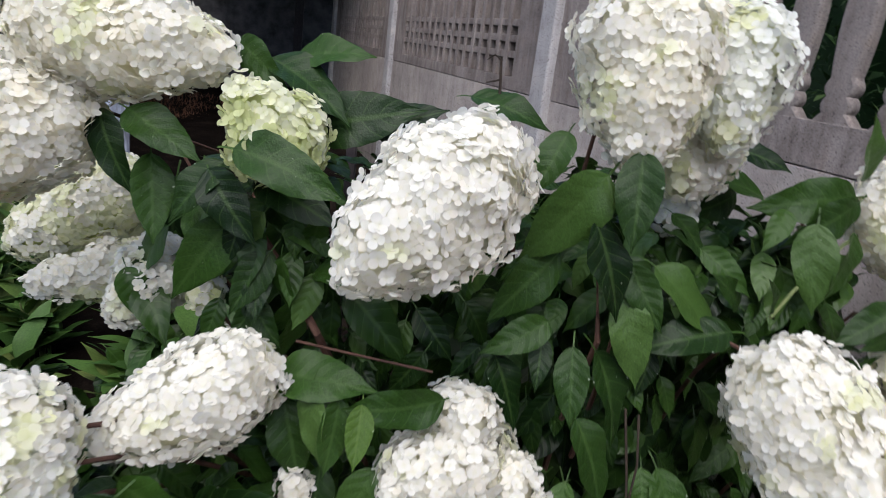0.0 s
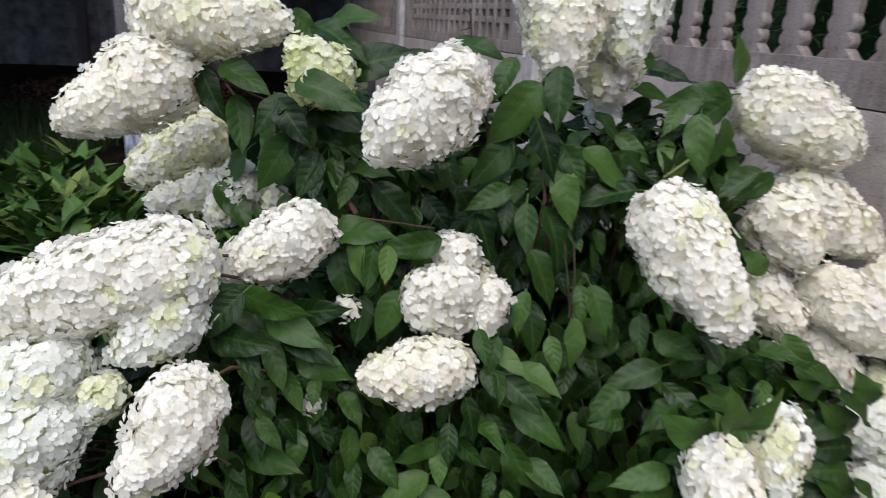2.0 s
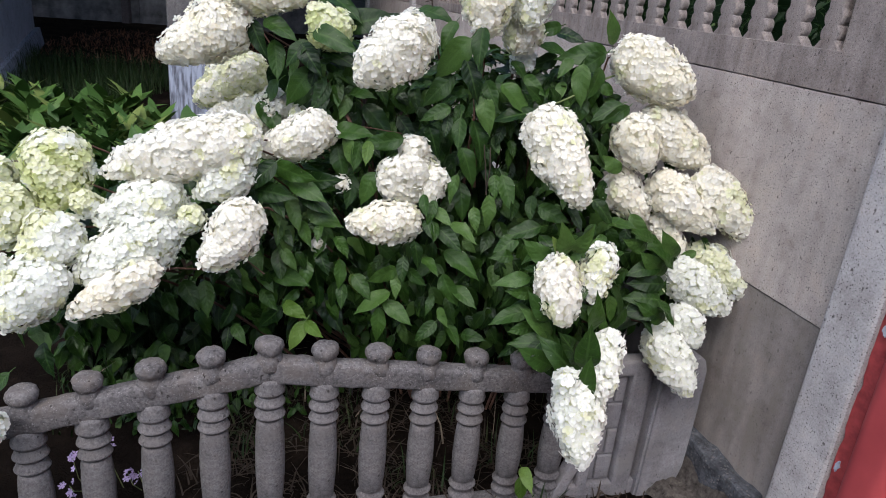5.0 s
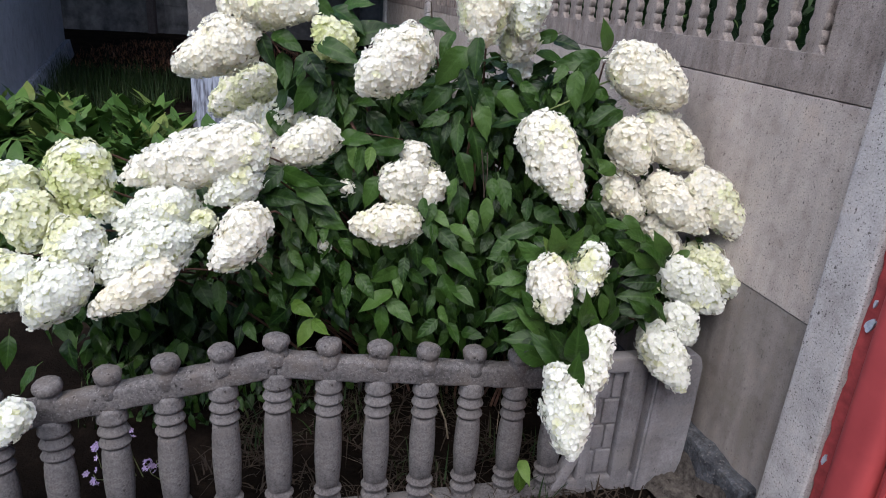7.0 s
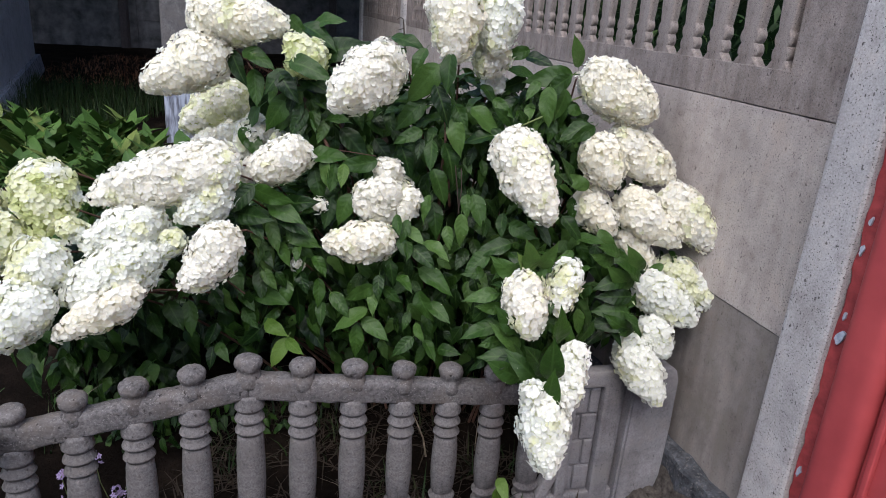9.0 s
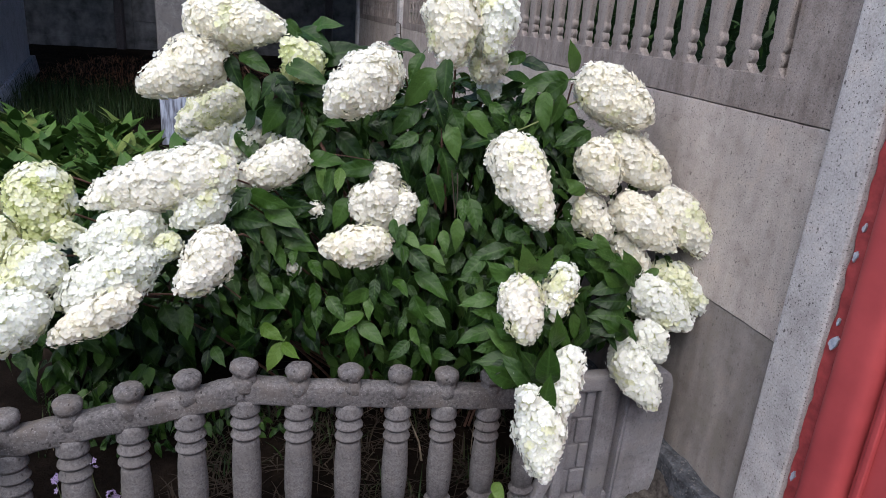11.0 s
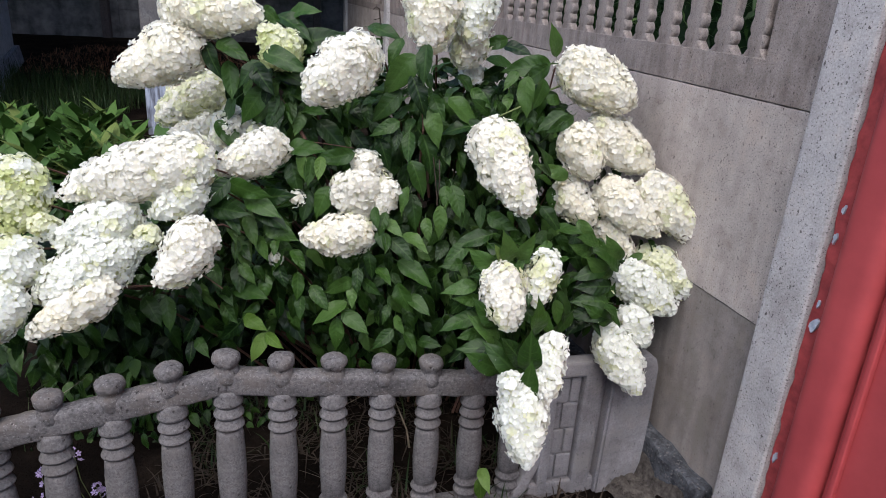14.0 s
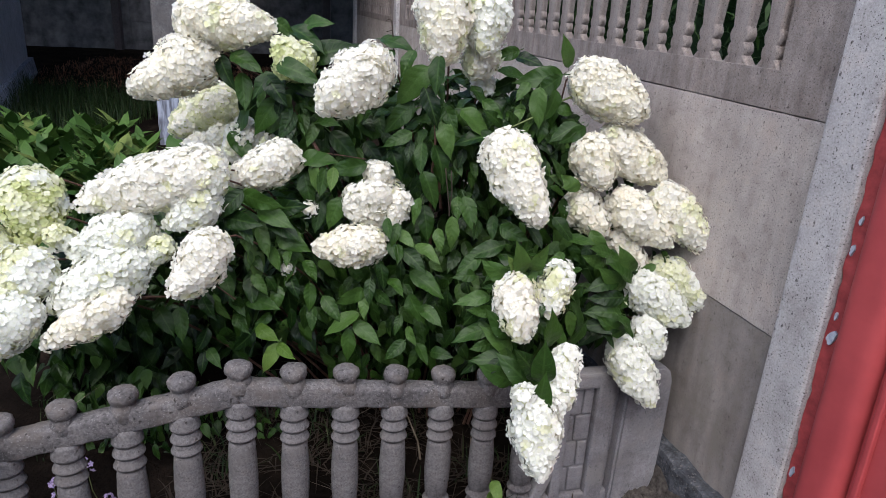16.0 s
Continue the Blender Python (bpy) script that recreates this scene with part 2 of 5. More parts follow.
def soil():
    m, n, l, b = mat("shade_dark_soil", 1.0, 0.02)
    a = noise_node(n, l, 5, 6, 0.65)
    # base colours far below real soil: the bush's shade is included in them
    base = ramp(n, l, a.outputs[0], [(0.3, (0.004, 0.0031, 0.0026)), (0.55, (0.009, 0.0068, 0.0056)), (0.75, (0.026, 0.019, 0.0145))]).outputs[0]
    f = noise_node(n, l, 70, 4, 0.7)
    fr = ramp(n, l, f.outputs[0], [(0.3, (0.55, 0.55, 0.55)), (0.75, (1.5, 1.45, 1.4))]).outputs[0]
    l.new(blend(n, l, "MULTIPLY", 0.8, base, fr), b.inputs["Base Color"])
    bump(n, l, b, f.outputs[0], 0.8, 0.012)
    return m


SOIL = soil()
GRIT = plain("brown_grey_grit", (0.022, 0.019, 0.017), (0.105, 0.092, 0.082), 60, 0.95, 0.1)


# pale tone for the added ground that reflects light
LANE = plain("bounce_gravel", (0.09, 0.083, 0.075), (0.17, 0.158, 0.142), 24, 0.95, 0.1, 0, 0.8)


def limewash():
    m, n, l, b = mat("peeling_whitewash", 0.9, 0.2)
    tc = n.new("ShaderNodeTexCoord")
    mp = n.new("ShaderNodeMapping")
    mp.inputs["Scale"].default_value = (60, 60, 8)
    t = n.new("ShaderNodeTexNoise")
    t.inputs["Scale"].default_value, t.inputs["Detail"].default_value = 1.0, 6
    l.new(tc.outputs["Object"], mp.inputs[0])
    l.new(mp.outputs[0], t.inputs["Vector"])
    l.new(ramp(n, l, t.outputs[0], [(0.38, (0.11, 0.115, 0.14)), (0.6, (0.33, 0.36, 0.44))]).outputs[0], b.inputs["Base Color"])
    bump(n, l, b, t.outputs[0], 0.4, 0.004)
    return m


WASH = limewash()


# ---- building helpers ----
def link(name, bm, material, parent=None, label="", smooth=False):
    me = bpy.data.meshes.new(name)
    bm.to_mesh(me)
    bm.free()
    for k in (material if isinstance(material, (list, tuple)) else [material]):
        me.materials.append(k)
    if smooth:
        me.polygons.foreach_set("use_smooth", [True] * len(me.polygons))
    ob = new(name, me)
    if parent:
        ob.parent = parent
    return tagged(ob, label)


def part(name, bm, material, parent, label="", smooth=False):
    return link(name, bm, material, parent, label, smooth)


def thing(name, at=(0, 0, 0), label="", category="", group="", kind=""):
    e = new(name)
    e.matrix_world = at if isinstance(at, Matrix) else Matrix.Translation(at)
    return tagged(e, label, category, group, kind)


def box(x0, x1, y0, y1, z0, z1, bevel=0.004, seg=2):
    bm = bmesh.new()
    bmesh.ops.create_cube(bm, size=1)
    for v in bm.verts:
        v.co = Vector(((x0 + x1) / 2 + v.co.x * (x1 - x0), (y0 + y1) / 2 + v.co.y * (y1 - y0), (z0 + z1) / 2 + v.co.z * (z1 - z0)))
    if bevel:
        bmesh.ops.bevel(bm, geom=bm.edges[:], offset=bevel, segments=seg, affect="EDGES", profile=0.6)
    return bm


def prism(outline, y0, y1, bevel=0.0):
    """Outline in x, z extruded along y."""
    bm = bmesh.new()
    f = bm.faces.new([bm.verts.new((x, y0, z)) for x, z in outline])
    r = bmesh.ops.extrude_face_region(bm, geom=[f])
    for v in r["geom"]:
        if isinstance(v, bmesh.types.BMVert):
            v.co.y = y1
    bmesh.ops.recalc_face_normals(bm, faces=bm.faces[:])
    if bevel:
        sharp = [e for e in bm.edges if abs(e.verts[0].co.y - e.verts[1].co.y) < 1e-6]
        bmesh.ops.bevel(bm, geom=sharp, offset=bevel, segments=2, affect="EDGES")
    return bm


def lathe(profile, sides=14, squash=1.0, wobble=0.0, seed=0):
    """Turned form from (radius, height) pairs, closed at both ends."""
    bm = bmesh.new()
    rnd = random.Random(seed)
    rings = []
    for r, z in profile:
        rings.append([bm.verts.new((r * math.cos(k / sides * math.tau) * (1 + rnd.uniform(-wobble, wobble)),
                                    squash * r * math.sin(k / sides * math.tau) * (1 + rnd.uniform(-wobble, wobble)), z)) for k in range(sides)])
    for a, b in zip(rings, rings[1:]):
        for k in range(sides):
            bm.faces.new((a[k], a[(k + 1) % sides], b[(k + 1) % sides], b[k]))
    bm.faces.new(rings[0][::-1])
    bm.faces.new(rings[-1])
    return bm


def tube(points, r0, r1, sides=7):
    """A tapered tube along a polyline."""
    bm = bmesh.new()
    pts = [Vector(p) for p in points]
    rings = []
    for i, p in enumerate(pts):
        d = (pts[min(i + 1, len(pts) - 1)] - pts[max(i - 1, 0)]).normalized()
        q = d.to_track_quat("Z", "Y")
        r = r0 + (r1 - r0) * i / (len(pts) - 1)
        rings.append([bm.verts.new(p + q @ Vector((r * math.cos(k / sides * math.tau), r * math.sin(k / sides * math.tau), 0))) for k in range(sides)])
    for a, b in zip(rings, rings[1:]):
        for k in range(sides):
            bm.faces.new((a[k], a[(k + 1) % sides], b[(k + 1) % sides], b[k]))
    bm.faces.new(rings[0][::-1])
    bm.faces.new(rings[-1])
    return bm


def bend(a, b, sag, n=8):
    a, b = Vector(a), Vector(b)
    return [a.lerp(b, k / n) + Vector(sag) * (4 * (k / n) * (1 - k / n)) for k in range(n + 1)]


def mesh_of(name, verts, faces, material, uvs=None, slots=None, smooth=True):
    me = bpy.data.meshes.new(name)
    me.from_pydata(verts, [], faces)
    for k in (material if isinstance(material, (list, tuple)) else [material]):
        me.materials.append(k)
    if uvs is not None:
        layer = me.uv_layers.new(name="UVMap")
        idx = np.empty(len(me.loops), dtype=np.int32)
        me.loops.foreach_get("vertex_index", idx)
        layer.data.foreach_set("uv", np.asarray(uvs, dtype=np.float32)[idx].ravel())
    if slots is not None:
        me.polygons.foreach_set("material_index", slots)
    if smooth:
        me.polygons.foreach_set("use_smooth", [True] * len(me.polygons))
    return me


# ---- the ground ----
def height(x, y):
    t = min(1.0, max(0.0, (y - 0.75) / 1.15))
    z = 0.04 + 0.36 * t * t * (3 - 2 * t) + 0.11 * min(8.0, max(0.0, y - 1.8))
    back = (x + 0.1085) * -0.3739 + (y - 0.1938) * 0.9275
    t2 = min(1.0, max(0.0, (x - 0.55) / 0.3)) * min(1.0, max(0.0, (back - 0.05) / 0.08)) * min(1.0, max(0.0, (1.6 - y) / 0.6))
    near = (x - 1.06) * 0.92 + (y - 0.36) * 0.392
    t2 = max(t2, min(1.0, max(0.0, (near + 0.065) / 0.04)) * min(1.0, max(0.0, (1.2 - y) / 0.3)))
    return max(z, z + 0.135 * t2) + 0.012 * noise.noise(Vector((x * 5, y * 5, 0.3))) * min(1.0, 4 / (1 + abs(x) + abs(y)))


def ground():
    xs = [-400, -150, -60, -25, -12] + [-8 + 0.25 * k for k in range(20)] + [-3 + 0.08 * k for k in range(65)] + [2.3 + 0.3 * k for k in range(12)] + [8, 14, 30, 80, 200, 400]
    ys = [-400, -150, -60, -20, -8, -4, -2.5] + [-1.5 + 0.08 * k for k in range(70)] + [4.2 + 0.4 * k for k in range(16)] + [12, 20, 50, 120, 400]
    verts = [(x, y, height(x, y)) for y in ys for x in xs]
    w = len(xs)
    faces = [(j * w + i, j * w + i + 1, (j + 1) * w + i + 1, (j + 1) * w + i) for j in range(len(ys) - 1) for i in range(w - 1)]
    tagged(new("ground", mesh_of("ground", verts, faces, SOIL)), "bare garden soil with clods, coloured near black for the bush's shade, rising gently behind the fence", "ground", kind="structure")


ground()
# unseen pale strip, added to throw light on the flower heads' undersides
lane = box(-60, 1.0, -9.0, -0.75, -0.12, 0.0, 0.0)
bmesh.ops.subdivide_edges(lane, edges=lane.edges[:], cuts=24, use_grid_fill=True)
for v in lane.verts:
    v.co.z += 0.012 * noise.noise(v.co * 0.9) + (0.075 if v.co.z > -0.06 else 0)
road = link("road", lane, LANE, None, "unseen pale gravel strip before the garden fence, added to bounce light upwards")
road.matrix_world = Matrix.Translation((-0.1085, 0.1938, 0)) @ Matrix.Rotation(math.atan2(0.3739, 0.9275), 4, "Z") @ Matrix.Translation((0, -0.06, 0))
tagged(road, "", "road", kind="structure")

# ---- tall concrete wall of precast panels ----
WALL_AT = Matrix.Translation((1.06, 0.36, 0)) @ Matrix.Rotation(math.atan2(0.92, -0.392), 4, "Z")
SLOPE = 0.058
wall = thing("wall_east", WALL_AT, "tall grey precast concrete panel wall with an openwork top course", "wall", kind="structure")


def sheared(bm):
    for v in bm.verts:
        v.co.z += SLOPE * v.co.x
    return bm


def plain_panel(s0, s1, z0, z1):
    bm = box(s0, s1, -0.045, 0.0 if z0 > 0.5 else -0.004, z0 + 0.001, z1 - 0.001, 0.003)
    bmesh.ops.subdivide_edges(bm, edges=[e for e in bm.edges if abs(e.verts[0].co.x - e.verts[1].co.x) > 1], cuts=120)
    for v in bm.verts:
        if v.co.y > -0.02:
            v.co.z += (0.0015 if v.co.z > (z0 + z1) / 2 else 0.001) * (noise.noise(Vector((v.co.x * 26, z0 * 9, 2))) - 0.45)
    part("panel", sheared(bm), WALL if z0 > 0.5 else WALL_LOW, wall)


def side_of(z, z0, z1):
    """Half width of an openwork bar: scalloped foot and head, swelling shaft."""
    t = (z - z0) / (z1 - z0)
    edge = min(t, 1 - t) * (z1 - z0)
    if edge < 0.016:
        return 0.047 - 0.9 * edge
    if edge < 0.084:
        return 0.0265 + 0.0085 * abs(math.sin((edge - 0.016) / 0.034 * math.pi)) ** 0.8
    return 0.0265 + 0.009 * min(1.0, (edge - 0.084) / 0.08) ** 0.7


def baluster_panel(s0, s1, z0, z1, first, pitch, count):
    """A frame with wavy upright bars between its two bands."""
    lo, hi = z0 + 0.09, z1 - 0.09
    part("panel_band", sheared(box(s0, s1, -0.05, 0.001, z0 + 0.0006, lo, 0.0015, 1)), WALL_TOP, wall)
    part("panel_band", sheared(box(s0, s1, -0.05, 0.001, hi, z1, 0.0015, 1)), WALL_TOP, wall)
    for a, b in ((s0, first - 0.097), (first + pitch * (count - 1) + 0.022, s1)):
        part("panel_stile", sheared(box(a, b, -0.05, 0.001, lo - 0.001, hi + 0.001, 0)), WALL_TOP, wall)
    steps = 84
    zs = [lo - 0.004 + (hi - lo + 0.008) * k / steps for k in range(steps + 1)]
    me = None
    for k in range(-1, count - 1):
        s = first + pitch * (k + 0.5) + (0.009 if k < 0 else 0)
        if me is None:
            bm = bmesh.new()
            rings = []
            for z in zs:
                w = side_of(z, lo, hi)
                rings.append([bm.verts.new((x, y, z)) for x, y in ((-w, -0.024), (-w, -0.007), (-w + 0.003, -0.002), (-w + 0.008, 0.0), (w - 0.008, 0.0), (w - 0.003, -0.002), (w, -0.007), (w, -0.024))])
            for p, q in zip(rings, rings[1:]):
                for i in range(8):
                    bm.faces.new((p[i], p[(i + 1) % 8], q[(i + 1) % 8], q[i]))
            bm.faces.new(rings[0][::-1])
            bm.faces.new(rings[-1])
            bmesh.ops.recalc_face_normals(bm, faces=bm.faces[:])
            ob = part("upright_bar", bm, WALL_TOP, wall)
            me = ob.data
        else:
            ob = new("upright_bar", me)
            ob.parent = wall
        ob.location = (s, 0, SLOPE * s)
        ob.scale.x = 0.8 if k < 0 else 1.0


def lattice_panel(s0, s1, z0, z1):
    """A plain frame around a grid of small square holes at the foot and slits above."""
    lo, hi = z0 + 0.05, z1 - 0.06
    part("panel_band", sheared(box(s0, s1, -0.05, 0.001, z0 + 0.0006, lo, 0.0015, 1)), WALL_TOP, wall)
    part("panel_band", sheared(box(s0, s1, -0.05, 0.001, hi, z1, 0.0015, 1)), WALL_TOP, wall)
    a, b = s0 + 0.22, s1 - 0.22
    for c, d in ((s0, a), (b, s1)):
        part("panel_stile", sheared(box(c, d, -0.05, 0.001, lo - 0.001, hi + 0.001, 0)), WALL_TOP, wall)
    n = 17
    p = (b - a) / n
    for k in range(1, n):
        part("grid_bar", sheared(box(a + k * p - 0.018, a + k * p + 0.018, -0.045, -0.002, lo - 0.001, hi + 0.001, 0.003, 1)), WALL_TOP, wall)
    for z in (lo + 0.07, lo + 0.13, lo + 0.19):
        part("grid_rail", sheared(box(a - 0.001, b + 0.001, -0.042, -0.006, z, z + 0.028, 0.003, 1)), WALL_TOP, wall)


def wall_post(s, z1):
    bm = box(s - 0.147, s - 0.027, -0.09, 0.030, -0.1, z1 + SLOPE * s, 0.014, 3)
    for v in bm.verts:
        if v.co.x > s - 0.08:
            v.co.x -= 0.010 * (v.co.z - 0.5)
    part("wall_post", bm, POST, wall, "pale pitted concrete post")


for bay, s in enumerate((0.0, 2.12, 4.24)):
    a, b = s - 0.034, s + 1.99
    plain_panel(a, b, 0.19, 0.69)
    plain_panel(a, b, 0.69, 1.19)
    plain_panel(a, b, -0.31, 0.19)
    if bay == 0:
        baluster_panel(a, b, 1.19, 1.74, 0.235, 0.119, 14)
    else:
        lattice_panel(a, b, 1.19, 1.80)
for s in (0.0, 2.12, 4.24, 6.36):
    wall_post(s, 1.95)

footing = thing("footing", WALL_AT, "dark damp concrete footing strip along the wall", "footing", kind="structure")
bm = box(0.004, 1.9, -0.04, 0.046, -0.1, 0.205, 0.012)
bmesh.ops.subdivide_edges(bm, edges=[e for e in bm.edges if e.calc_length() > 1], cuts=90)
for v in bm.verts:
    v.co += Vector((0, 0.012 * noise.noise(v.co * 14) + 0.004 * noise.noise(v.co * 60), 0.014 * noise.noise(v.co * 13 + Vector((3, 0, 0))) + 0.004 * noise.noise(v.co * 50) + SLOPE * v.co.x))
part("strip", bm, FOOT, footing)

heap = bmesh.new()
rows = []
for j in range(33):
    row = []
    for i in range(61):
        q = WALL_AT @ Vector((-0.2 + 1.15 * i / 60, 0.03 + 0.13 * j / 32, 0))
        edge = min(1.0, 5 * j / 32 + 0.45) * min(1.0, (32 - j) / 8)
        lump = noise.noise(Vector((q.x * 13, q.y * 13, 1))) * 0.018 + abs(noise.noise(Vector((q.x * 45, q.y * 45, 3)))) * 0.016 + noise.noise(Vector((q.x * 130, q.y * 130, 5))) * 0.004
        row.append(heap.verts.new((q.x, q.y, height(q.x, q.y) + 0.016 + 0.03 * edge + lump)))
    rows.append(row)
for a, b in zip(rows, rows[1:]):
    for i in range(60):
        heap.faces.new((a[i], a[i + 1], b[i + 1], b[i]))
tagged(link("rubble", heap, GRIT, None, "brown-grey crumbling mortar and dirt along the wall's foot", smooth=True), "", "rubble", kind="stuff")

rnd = random.Random(91)
vs, fs = [], []
for _ in range(2600):
    q = WALL_AT @ Vector((rnd.uniform(-0.15, 0.75), rnd.uniform(0.04, 0.15), 0))
    size = rnd.uniform(0.001, 0.0032)
    c = Vector((q.x, q.y, height(q.x, q.y) + 0.042 + size * 0.2))
    i0 = len(vs)
    for d in ((1, 0, 0), (0, 1, 0), (-1, 0, 0), (0, -1, 0), (0, 0, 1), (0, 0, -1)):
        vs.append(c + Vector(d) * size * rnd.uniform(0.6, 1.2))
    fs += [(i0 + a, i0 + (a + 1) % 4, i0 + 4) for a in range(4)] + [(i0 + (a + 1) % 4, i0 + a, i0 + 5) for a in range(4)]
tagged(new("gravel", mesh_of("gravel", vs, fs, GRIT, smooth=False)), "brown-grey grit and crumbs of concrete at the wall's foot", "gravel", kind="stuff")

# added out of view to cut low light from behind the camera
south = thing("light_block_south", (0, -7.5, 0), "unseen plain concrete wall added to block low sky light", "wall", kind="structure")
part("wall_face", box(-14, 14, -0.25, 0.0, -0.3, 2.9, 0.01), WALL_LOW, south)

# ---- red gate beside the wall ----
gate = thing("gate", WALL_AT, "red painted steel gate with old flaking paint on its jamb", "gate")
bm = box(-0.186, -0.1475, -0.06, 0.012, -0.05, 2.1, 0.004)
bmesh.ops.subdivide_edges(bm, edges=[e for e in bm.edges if e.calc_length() > 1], cuts=160)
for v in bm.verts:
    v.co += Vector((0.005 * noise.noise(Vector((v.co.z * 34, v.co.y * 40, 1))), 0.004 * noise.noise(Vector((v.co.z * 22, v.co.x * 40, 5))), 0))
part("jamb", bm, RED_OLD, gate, "dull red jamb with flaking paint")
part("frame_tube", box(-0.285, -0.188, -0.055, 0.045, -0.02, 2.1, 0.034, 6), RED, gate, smooth=True)
part("sheet", box(-1.35, -0.287, -0.02, 0.012, 0.0, 2.05, 0.002), RED, gate)
part("rib", box(-0.315, -0.300, 0.011, 0.026, 0.02, 2.0, 0.006, 3), RED, gate)
part("lug", box(-0.345, -0.287, 0.013, 0.045, 0.28, 0.43, 0.008), RED, gate)


def flake(s, z, w, h, seed):
    rnd = random.Random(seed)
    pts = []
    for k in range(13):
        a = k / 13 * math.tau
        r = rnd.uniform(0.62, 1.1)
        pts.append((s + w * r * math.cos(a), z + h * r * math.sin(a) - 0.7 * w * r * math.cos(a)))
    part("paint_flake", prism(pts, 0.011, 0.0165), BARE, gate, "bare blue-grey chip in the paint")


for k, (s, z, w, h) in enumerate(((-0.166, 0.768, 0.011, 0.017), (-0.160, 0.957, 0.005, 0.013), (-0.162, 1.017, 0.004, 0.010), (-0.160, 0.432, 0.006, 0.014), (-0.163, 0.815, 0.0035, 0.012))):
    flake(s, z, w, h, k)

# ---- low turned-baluster fence ----
FENCE_AT = Matrix.Translation((-0.1085, 0.1938, 0)) @ Matrix.Rotation(math.atan2(0.3739, 0.9275), 4, "Z")
S0, PITCH = -0.0607, 0.1243
fence = thing("garden_fence", FENCE_AT, "low weathered grey concrete fence with turned balusters and knobs", "fence")


def crest(k):
    """Height of the rail's top above each baluster, highest in the middle."""
    return 0.527 - (0.0135 * k + 0.006 * min(1, k) if k > 0 else -0.0225 * k)



def baluster(k):
    s = S0 + PITCH * k
    top = crest(k)
    base = top - 0.062
    prof = [(0.030, 0.0), (0.031, 0.058), (0.026, 0.066), (0.0365, 0.084), (0.0355, 0.087), (0.025, 0.098), (0.037, 0.116), (0.036, 0.119), (0.026, 0.130), (0.029, 0.136)]
    belly0, belly1 = 0.138, base - 0.106
    for j in range(9):
        t = j / 8
        prof.append((0.0275 + 0.0072 * math.sin(math.pi * min(1, 0.1 + 0.78 * t)) ** 0.8, belly0 + (belly1 - belly0) * t))
    z = belly1
    prof.append((0.0275, z + 0.004))
    for _ in range(2):
        prof += [(0.0262, z + 0.007), (0.0305, z + 0.012), (0.0350, z + 0.0165), (0.0358, z + 0.019), (0.0345, z + 0.0225), (0.0300, z + 0.031), (0.0278, z + 0.037)]
        z += 0.0315
    prof += [(0.0262, z + 0.007), (0.0305, z + 0.012), (0.0345, z + 0.017), (0.0350, z + 0.021), (0.0335, z + 0.030), (0.031, base + 0.012)]
    dense = []
    for (r0, z0), (r1, z1) in zip(prof, prof[1:]):
        dense += [(r0, z0), ((r0 + r1) / 2 + 0.0004, (z0 + z1) / 2)]
    dense.append(prof[-1])
    ob = part("baluster", lathe(dense, 20, 0.9, 0.012, k + 50), FENCE, fence, smooth=True)
    ob.location = (s, 0, 0)
    kn = [(0.0205, top - 0.035), (0.0262, top - 0.0295), (0.0290, top - 0.022), (0.0302, top - 0.013), (0.0297, top - 0.004), (0.0278, top + 0.003), (0.0256, top + 0.0085), (0.0250, top + 0.0115), (0.0272, top + 0.0155),
          (0.0302, top + 0.0195), (0.0318, top + 0.026), (0.0318, top + 0.032), (0.0302, top + 0.038), (0.0262, top + 0.0425), (0.0195, top + 0.0452), (0.0115, top + 0.0462), (0.004, top + 0.0464)]
    bm = lathe(kn, 28, 0.97, 0.012, k + 90)
    for v in bm.verts:
        v.co += 0.003 * noise.noise_vector(v.co * 45 + Vector((k * 3, 0, 0))) + 0.0018 * noise.noise_vector(v.co * 150 + Vector((k * 3, 7, 0)))
    ob = part("knob", bm, RAIL, fence, smooth=True)
    ob.location = (s, 0, 0)
    ob.rotation_euler = (0, 0, k * 1.3)


LAST = 6
for k in range(-9, LAST + 1):
    baluster(k)


def rail(k0, k1):
    """One straight run of the top rail, flat-sided and slightly worn."""
    steps = 16 * (k1 - k0)
    bm = bmesh.new()
    rings = []
    sec = [(-0.020, -0.058), (0.020, -0.058), (0.0235, -0.0555), (0.025, -0.050), (0.0255, -0.012), (0.024, -0.005), (0.019, 0.0), (0.0, 0.002), (-0.019, 0.0), (-0.024, -0.005), (-0.0255, -0.012), (-0.025, -0.050), (-0.0235, -0.0555)]
    for j in range(steps + 1):
        kk = k0 + (k1 - k0) * j / steps
        a = math.floor(kk)
        z = crest(a) + (crest(a + 1) - crest(a)) * (kk - a) if a < k1 else crest(k1)
        s = S0 + PITCH * kk
        rings.append([bm.verts.new((s, y + 0.003 * noise.noise(Vector((s * 28, y * 60, 1))) + 0.0014 * noise.noise(Vector((s * 110, y * 60 + dz * 90, 7))), z + dz + 0.0035 * noise.noise(Vector((s * 30, y * 50 + dz * 90, 4))))) for y, dz in sec])
    for a, b in zip(rings, rings[1:]):
        for q in range(13):
            bm.faces.new((a[q], a[(q + 1) % 13], b[(q + 1) % 13], b[q]))
    bm.faces.new(rings[0][::-1])
    bm.faces.new(rings[-1])
    bmesh.ops.recalc_face_normals(bm, faces=bm.faces[:])
    part("top_rail", bm, RAIL, fence, smooth=True)


rail(-9, 0)
rail(0, LAST + 1)
part("bottom_rail", box(-1.3, 0.82, -0.035, 0.035, -0.06, 0.052, 0.008), FENCE, fence)

